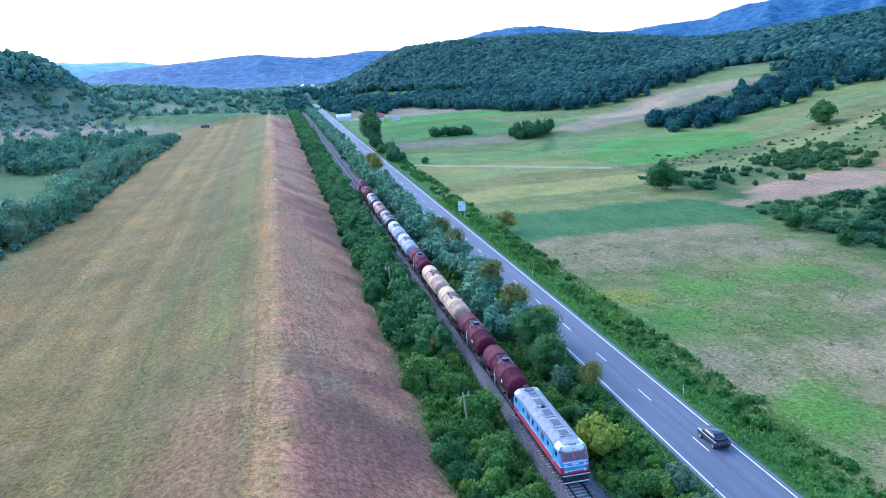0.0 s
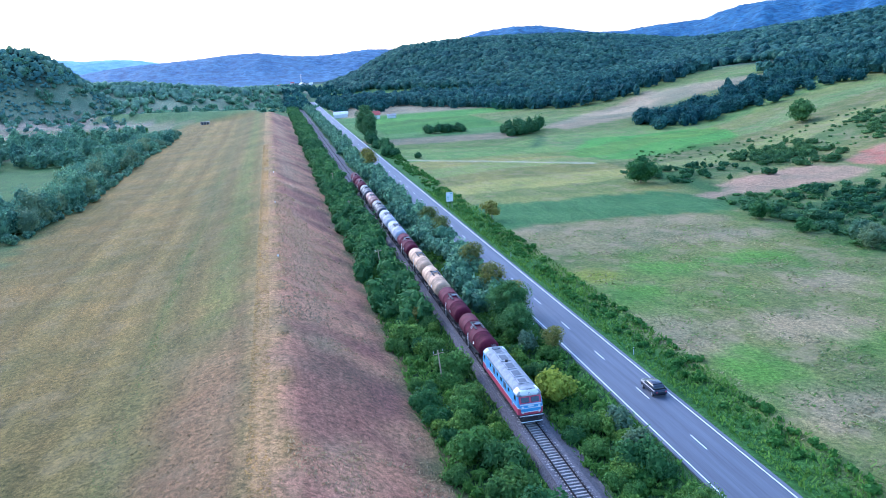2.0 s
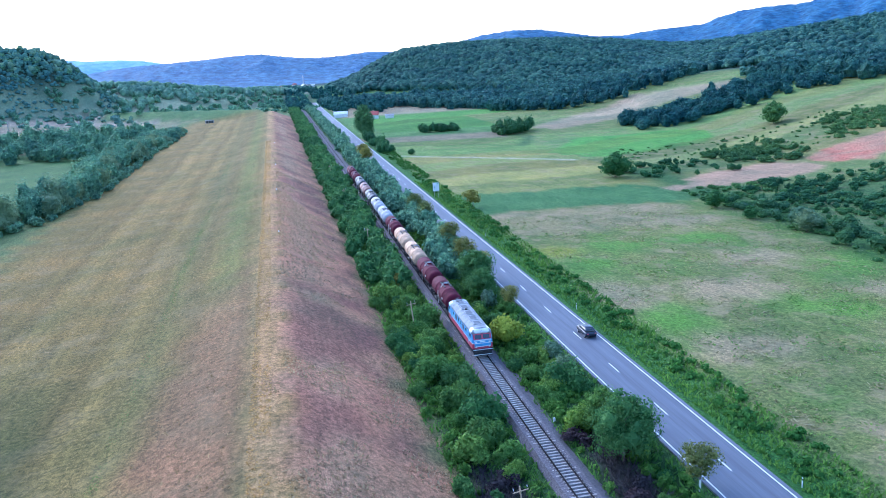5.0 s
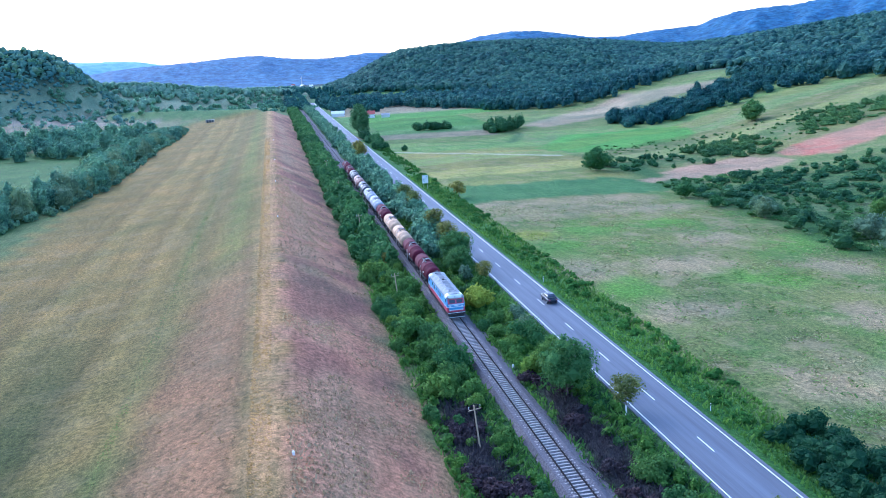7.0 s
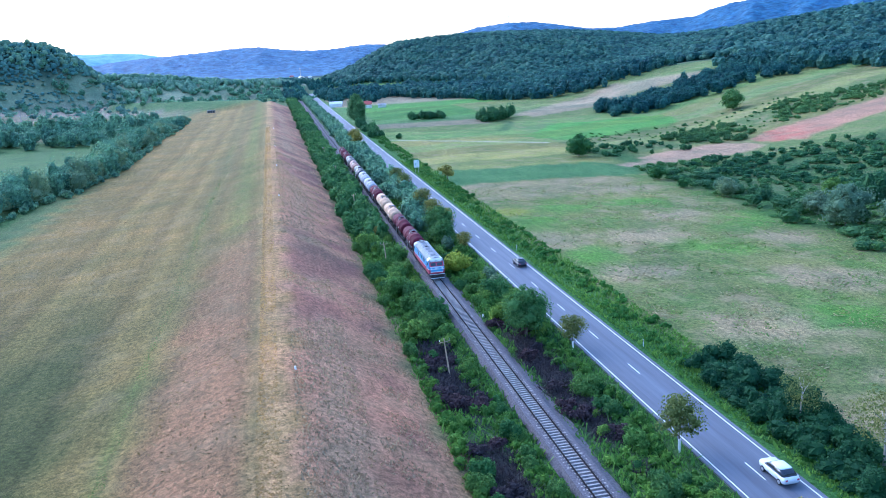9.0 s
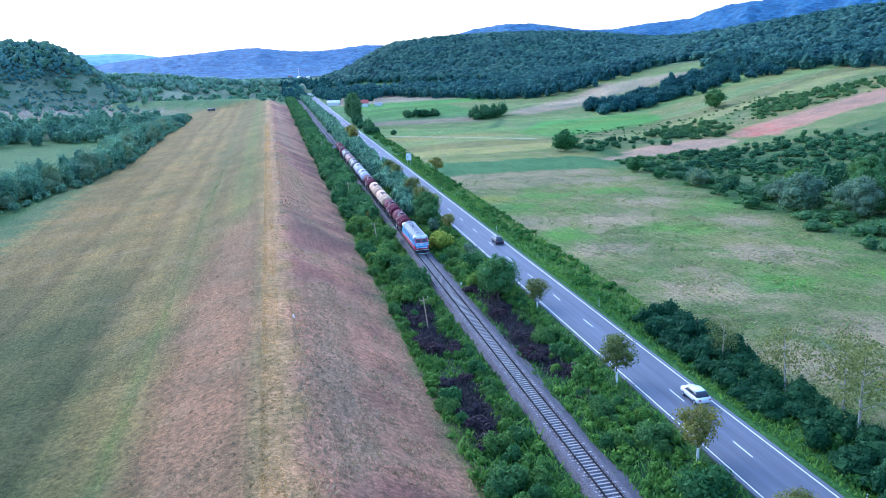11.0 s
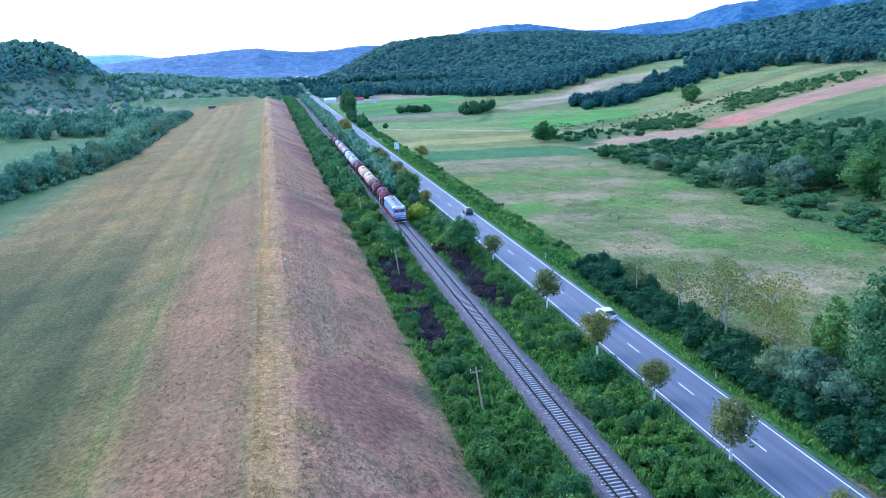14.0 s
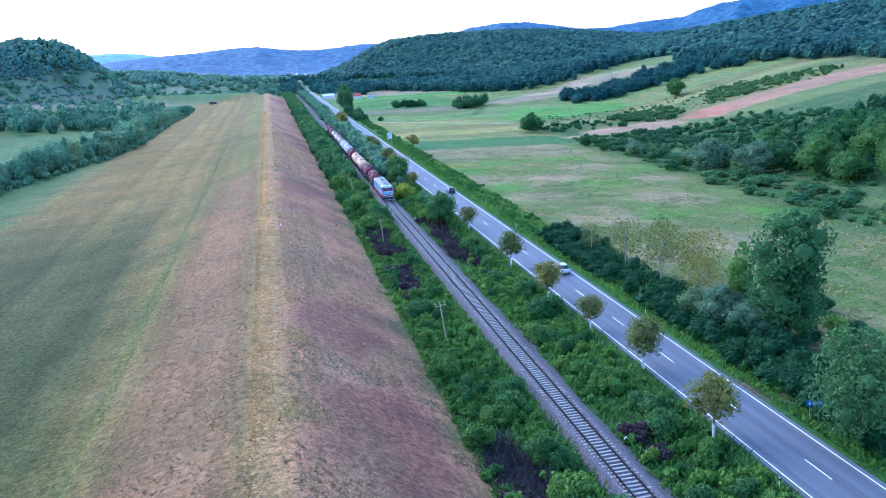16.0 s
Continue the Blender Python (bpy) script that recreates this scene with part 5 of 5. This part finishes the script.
def build_tank_wagon(mt, label, at):
    L, R_, zc = 14.3, 1.43, 2.72
    t = thing("tank_wagon", label, "tank wagon", at, "tank wagons of the train")
    sections = []
    for y, k in ((0.62, 0.05), (0.66, 0.45), (0.78, 0.75), (0.98, 0.93), (1.25, 1.0), (4.5, 1.0), (4.52, 1.012), (4.62, 1.012), (4.64, 1.0), (L / 2 + 2.5, 1.0), (L / 2 + 2.52, 1.012), (L / 2 + 2.62, 1.012), (L / 2 + 2.64, 1.0),
                 (L - 1.25, 1.0), (L - 0.98, 0.93), (L - 0.78, 0.75), (L - 0.66, 0.45), (L - 0.62, 0.05)):
        sections.append([(R_ * k * math.cos(a), y, zc + R_ * k * math.sin(a)) for a in np.linspace(0, 2 * math.pi, 29)[:-1]])
    part("tank", loft(sections), mt, t, smooth=True)
    bm = bmesh.new()
    for sx in (-0.8, 0.8):
        add_box(bm, (0.16, L - 0.2, 0.3), (sx, L / 2, 1.1))
    for y in (0.15, L * 0.3, L * 0.7, L - 0.15):
        add_box(bm, (2.5, 0.25, 0.28), (0, y, 1.1))
    part("frame", bm, MAT_UNDER, t)
    for y in (2.3, L - 2.3):
        bm = loft([[(-1.15, y - 0.25, 1.2), (1.15, y - 0.25, 1.2), (1.15, y + 0.25, 1.2), (-1.15, y + 0.25, 1.2)],
                   [(-1.3, y - 0.2, 1.9), (1.3, y - 0.2, 1.9), (1.3, y + 0.2, 1.9), (-1.3, y + 0.2, 1.9)]])
        part("saddle", bm, MAT_UNDER, t)
        bogie_under(t, y, (-0.9, 0.9), 2.9, 0.46)
    dome = part("manhole_dome", tube((0, L / 2, zc + R_ - 0.1), (0, L / 2, zc + R_ + 0.22), 0.42, 0.4, 18), mt, t)
    part("dome_lid", tube((0, L / 2, zc + R_ + 0.22), (0, L / 2, zc + R_ + 0.28), 0.46, 0.4, 18), MAT_GRILLE, dome)
    bm = bmesh.new()
    for sx in (-0.55, 0.55):
        add_box(bm, (0.3, 3.4, 0.04), (sx, L / 2, zc + R_ + 0.02))
    add_box(bm, (1.4, 0.3, 0.04), (0, L / 2 + 1.3, zc + R_ + 0.06))
    part("walkway", bm, MAT_UNDER, t)
    for sx in (-1, 1):
        bm = bmesh.new()
        for dy in (-0.22, 0.22):
            add_tube(bm, (sx * 1.5, L / 2 + dy, 1.1), (sx * 1.46, L / 2 + dy, zc + 0.3), 0.025, 0.025, 6)
            add_tube(bm, (sx * 1.46, L / 2 + dy, zc + 0.3), (sx * 0.6, L / 2 + dy, zc + R_ + 0.12), 0.025, 0.025, 6)
        for k in range(7):
            add_tube(bm, (sx * 1.49, L / 2 - 0.22, 1.2 + 0.28 * k), (sx * 1.49, L / 2 + 0.22, 1.2 + 0.28 * k), 0.02, 0.02, 6)
        part("ladder", bm, MAT_ZINC, t)
    for y, s in ((0.05, -1), (L - 0.05, 1)):
        buffers(t, y, s)
        bm = bmesh.new()
        for sx in (-1.2, 1.2):
            add_tube(bm, (sx, y, 1.2), (sx, y, 2.1), 0.025, 0.025, 6)
        add_tube(bm, (-1.2, y, 2.1), (1.2, y, 2.1), 0.025, 0.025, 6)
        part("end_railing", bm, MAT_UNDER, t)
    part("placard", box((0.02, 0.5, 0.35), (-R_ - 0.01, L / 2 - 3.2, zc + 0.05), 0.004), MAT_WHITE, t, "white placard with illegible print")
    return t


TRAIN_Y = 66.0
build_locomotive(pose(0, TRAIN_Y, 0))
y = TRAIN_Y + 17.4
first = {}
for mt, label in ((MAT_MAROON, "dirty maroon railway tank wagon"), (MAT_MAROON, ""), (MAT_CREAM, "stained cream railway tank wagon"), (MAT_CREAM, ""), (MAT_MAROON, ""),
                  (MAT_PALE, "pale grey railway tank wagon"), (MAT_PALE, ""), (MAT_BLACK, "sooty black railway tank wagon"), (MAT_BROWN, "rust-brown railway tank wagon"), (MAT_BLACK, ""), (MAT_MAROON, ""), (MAT_MAROON, "")):
    if mt.name in first:
        copy_thing(first[mt.name], pose(0, y, 0))
    else:
        first[mt.name] = build_tank_wagon(mt, label, pose(0, y, 0))
    y += 15.2


# ---------------------------------------------------------------- things along track and road
def build_pole(at, lean, arms, label):
    t = thing("telegraph_pole", label, "telegraph pole", at @ pose(0, 0, 0, lean[0], lean[1], 0), "telegraph poles along the track")
    part("post", tube((0, 0, -0.3), (0, 0, 5.4), 0.11, 0.075, 10), MAT_POLE, t)
    for k in range(arms):
        arm = part("crossarm", box((1.5, 0.07, 0.08), (0, -0.1, 4.95 - 0.5 * k), 0.01), MAT_POLE, t)
        for sx in (-0.65, 0.65):
            bm = tube((sx, -0.1, 5.15 - 0.5 * k), (sx, -0.1, 5.3 - 0.5 * k), 0.02, 0.02, 6)
            add_tube(bm, (sx, -0.1, 5.28 - 0.5 * k), (sx, -0.1, 5.4 - 0.5 * k), 0.035, 0.025, 8)
            part("insulator", bm, MAT_STONE, arm)
    return t


for k, y in enumerate((-30, 19, 68, 119, 171, 222)):
    build_pole(pose(K * -5.9, K * y, K * gz(-5.9, y), 0, 0, 6 * k), (1.5 - k * 0.8, -6.5 + 0.9 * k), 1, "weathered wooden telegraph pole with crossarm among bushes")


def build_stone(x, y, z, s=1.0):
    bm = loft([rounded_plan(0.17 * s, -0.13 * s, 0.13 * s, zz, 0.05 * s, 2) for zz in (-0.1, 0.5 * s)] + [rounded_plan(0.12 * s, -0.09 * s, 0.09 * s, 0.58 * s, 0.04 * s, 2)])
    me = bpy.data.meshes.new("marker_stone")
    bm.to_mesh(me)
    bm.free()
    me.materials.append(MAT_STONE)
    ob = new("marker_stone", me)
    ob.matrix_basis = pose(K * x, K * y, K * z, 2, -3, 10)
    tagged(ob, "small white painted marker stone in the grass", "marker stone", "marker stones")


for x, y in ((2.6, 37.4), (2.6, -57.5)):
    build_stone(x, y, gz(x, y) + 0.1, 0.8)
for x, y in ((-22.2, 10), (-22.4, 112), (-22.4, 164), (-22.4, 216), (-22.4, 290)):
    build_stone(x, y, gz(x, y), 0.65)


def build_delineator(x, y):
    t = thing("delineator_post", "slim white roadside delineator post", "delineator post", pose(K * x, K * y, K * gz(x, y)), "delineator posts")
    part("post", loft([[(0.06, -0.05, z), (-0.06, -0.05, z), (0, 0.06, z)] for z in (-0.1, 1.0)]), MAT_WHITE, t)
    part("black_band", loft([[(0.064, -0.054, z), (-0.064, -0.054, z), (0, 0.066, z)] for z in (0.72, 0.9)]), MAT_BLACK, t)


for x, y in ((8.9, -68), (16.7, -31), (8.9, -18), (16.7, 19), (8.9, 32), (16.7, 69), (8.9, 82), (16.7, 119)):
    build_delineator(x, y)


def build_billboard(at):
    t = thing("information_board", "white roadside information board with green print on two posts", "information board", at)
    for sx in (-0.55, 0.55):
        part("post", tube((sx, 0, -0.3), (sx, 0, 4.3), 0.06, 0.06, 10), MAT_ZINC, t)
    b = part("board", box((1.9, 0.08, 2.6), (0, -0.08, 3.2), 0.02), MAT_WHITE, t)
    for x0, z0, w, h in ((0.5, 4.15, 0.5, 0.28), (-0.45, 3.1, 0.3, 0.45), (-0.4, 2.5, 0.35, 0.1)):
        part("print_block", box((w, 0.01, h), (x0, -0.126, z0), 0.002), MAT_SIGNGREEN, b)


build_billboard(pose(K * 17.2, K * 171, K * gz(17.2, 171), 0, 0, -8))


def build_road_sign(at):
    t = thing("direction_sign", "blue direction sign on two galvanised posts", "road sign", at)
    for sx in (-0.4, 0.4):
        part("post", tube((sx, 0, -0.3), (sx, 0, 2.3), 0.035, 0.035, 8), MAT_ZINC, t)
    b = part("panel", box((1.45, 0.05, 0.55), (0, -0.06, 2.0), 0.02), MAT_SIGNBLUE, t)
    for x0, z0, w, h in ((-0.45, 2.0, 0.16, 0.3), (0.15, 2.08, 0.8, 0.1), (0.1, 1.9, 0.6, 0.08)):
        part("print_bar", box((w, 0.01, h), (x0, -0.09, z0), 0.002), MAT_WHITE, b)


build_road_sign(pose(K * 17.8, K * -59.2, K * gz(17.8, -59.2), 0, 0, -25))


def build_car(at, mt, label):
    t = thing("car", label, "car", at)
    low = [(0.32, 0.80, 0.12), (0.45, 0.86, 0.02), (0.72, 0.87, 0.0), (0.92, 0.83, 0.06)]
    body = part("body", loft([rounded_plan(hw, -2.1 + i, 2.1 - i, z, 0.3) for z, hw, i in low]), mt, t, smooth=True)
    cab = loft([rounded_plan(0.80, -1.35, 1.75, 0.924, 0.25), rounded_plan(0.72, -0.85, 1.45, 1.2, 0.25), rounded_plan(0.64, -0.5, 1.15, 1.38, 0.25)])
    part("glasshouse", cab, MAT_GLASS, t, smooth=True)
    part("roof", loft([rounded_plan(0.66, -0.52, 1.17, 1.384, 0.25), rounded_plan(0.58, -0.4, 1.05, 1.45, 0.25)]), mt, t, smooth=True)
    for sx in (-0.78, 0.78):
        for y in (-1.3, 1.3):
            w = part("wheel", tube((sx - 0.1, y, 0.31), (sx + 0.1, y, 0.31), 0.31, 0.31, 18), MAT_TYRE, t)
            part("rim", tube((sx * 1.13 - 0.02, y, 0.31), (sx * 1.13 + 0.02, y, 0.31), 0.19, 0.19, 12), MAT_ZINC, w)
    for sx in (-0.58, 0.58):
        part("headlight", box((0.34, 0.1, 0.14), (sx, -2.06, 0.68), 0.03), MAT_LAMP, body)
        part("tail_light", box((0.24, 0.08, 0.16), (sx, 2.07, 0.74), 0.02), MAT_RED, body)
    part("front_plate", box((0.5, 0.02, 0.11), (0, -2.11, 0.5), 0.004), MAT_WHITE, body)
    return t


build_car(pose(K * 13.9, K * 58, ROAD_Z, 0, 0, 180), MAT_CARDARK, "dark blue hatchback on the road")
build_car(pose(K * 13.9, K * -11.4, ROAD_Z, 0, 0, 180), MAT_CARWHITE, "white car driving along the road")


def build_rubble(x, y):
    """A heap of pale stones and broken concrete."""
    r = np.random.default_rng(71)
    n = 90
    d, a = 1.9 * np.sqrt(r.uniform(0, 1, n)), r.uniform(0, 6.28, n)
    c = np.stack([d * np.cos(a) * 1.3, d * np.sin(a), np.maximum(0.05, 0.55 * (1 - d / 2.0)) + r.uniform(-0.05, 0.1, n)], axis=1)
    rad = r.uniform(0.1, 0.3, (n, 3)) * np.array([1.0, 1.0, 0.6])
    v, f = blob_cloud(c, rad, 1, 0.18, 72)
    ob = new("rubble_heap", mesh_from("rubble_heap", v, f.tolist(), MAT_STONE))
    ob.matrix_basis = pose(K * x, K * y, K * gz(x, y))
    tagged(ob, "heap of pale rubble stones in the roadside yard", "rubble", kind="stuff")


build_rubble(26.8, -49.0)
build_rubble(25.4, -51.5)

# ---------------------------------------------------------------- far buildings and masts
def build_house(x, y, w, l, h, roof_mt, label, rot=0.0, windows=3):
    t = thing("house", label, "house", pose(K * x, K * y, K * gz(x, y) - 0.2, 0, 0, rot), "far houses")
    part("wall", box((w, l, h), (0, 0, h / 2)), MAT_PLASTER, t)
    o = 0.4
    prof = [(-w / 2 - o, h - 0.1), (0, h + w * 0.32), (w / 2 + o, h - 0.1), (w / 2 + o, h + 0.1), (0, h + w * 0.32 + 0.22), (-w / 2 - o, h + 0.1)]
    roof = part("roof", loft([[(a, yy, b) for a, b in prof] for yy in (-l / 2 - o, l / 2 + o)]), roof_mt, t)
    part("chimney", box((0.6, 0.6, 1.4), (w * 0.2, l * 0.2, h + w * 0.28), 0.03), MAT_TILE, roof)
    for k in range(windows):
        xx = -w / 2 + w * (k + 0.5) / windows
        win = part("window", box((1.1, 0.08, 1.3), (xx, -l / 2 - 0.03, h * 0.55), 0.02), MAT_WHITE, t)
        part("pane", box((0.9, 0.03, 1.1), (xx, -l / 2 - 0.075, h * 0.55)), MAT_GLASS, win)
    return t


build_house(39, 482, 7, 6, 3, MAT_TILE, "white farmhouse with a red tiled roof", 80)
build_house(31, 488, 4, 5, 2.0, MAT_CONCRETE, "low white farm shed", 85)
build_house(48, 478, 3.5, 6, 1.8, MAT_CONCRETE, "long low white farm shed", 85)
build_house(21, 515, 6, 10, 2.6, MAT_PLASTER, "pale roadside building with a white roof", 80)
for k, (x, y, w, l, h) in enumerate(((8, 1180, 8, 6, 3), (24, 1200, 10, 7, 3.5), (-8, 1230, 7, 6, 3), (36, 1190, 7, 6, 3), (12, 1260, 6, 6, 6))):
    build_house(x, y, w, l, h, MAT_PLASTER if k % 2 else MAT_TILE, "white village building at the foot of the hills", 30 * k)
build_house(79, 203, 3.2, 2.6, 2.0, MAT_PLASTER, "small white hut beside the tree", 20, 1)

sluice = thing("sluice", "stained concrete sluice in the dike", "sluice", pose(K * -63.5, K * 531, K * gz(-63.5, 531) - 0.2) @ Matrix.Scale(0.65, 4))
for sx in (-4.5, -1.5, 1.5, 4.5):
    part("pier", box((0.8, 3.0, 3.4), (sx, 0, 1.5), 0.05), MAT_CONCRETE, sluice)
part("deck", box((10.6, 3.4, 0.5), (0, 0, 3.45), 0.05), MAT_CONCRETE, sluice)
part("back_wall", box((9.8, 0.4, 3.2), (0, 1.3, 1.4)), MAT_GRILLE, sluice)


def build_mast(x, y, h, r, label):
    t = thing("radio_mast", label, "mast", pose(K * x, K * y, K * gz(x, y) - 1), "masts on the hills")
    part("tower", tube((0, 0, 0), (0, 0, h), r, r * 0.4, 8), MAT_ZINC, t)
    for z in (0.8, 0.92):
        part("platform", tube((0, 0, h * z), (0, 0, h * z + 0.6), r * 1.8, r * 1.8, 10), MAT_ZINC, t)


build_mast(*far_point("F", 16.3), 40, 1.4, "slim grey radio mast on the far ridge")
build_mast(*far_point("F", 14.0), 30, 1.2, "slim grey radio mast on the far ridge")
build_mast(25, 1250, 22, 1.0, "grey mast in the far village")


def build_power_pole(x, y):
    t = thing("power_pole", "slim concrete power pole on the pasture", "power pole", pose(K * x, K * y, K * gz(x, y)), "power poles")
    part("post", tube((0, 0, 0), (0, 0, 10), 0.25, 0.14, 8), MAT_CONCRETE, t)
    part("crossarm", box((2.4, 0.15, 0.15), (0, 0, 9.4), 0.02), MAT_CONCRETE, t)


for x, y in ((-178, 505), (-150, 560), (-215, 455)):
    build_power_pole(x, y)

# ---------------------------------------------------------------- sleepers, the nearest one by one
sleeper = loft([[(-1.3, -0.13, -0.36), (1.3, -0.13, -0.36), (1.3, 0.13, -0.36), (-1.3, 0.13, -0.36)],
                [(-1.28, -0.11, -0.175), (1.28, -0.11, -0.175), (1.28, 0.11, -0.175), (-1.28, 0.11, -0.175)]])
first_sleeper = part("sleeper", sleeper, MAT_SLEEPER, track)
first_sleeper.location.y = -98
rs = random.Random(5)
for k in range(1, 300):
    ob = new("sleeper", first_sleeper.data)
    ob.parent = track
    ob.matrix_basis = pose(rs.uniform(-0.03, 0.03), -98 + 0.62 * k + rs.uniform(-0.03, 0.03), rs.uniform(-0.015, 0.01), 0, 0, rs.uniform(-0.6, 0.6))
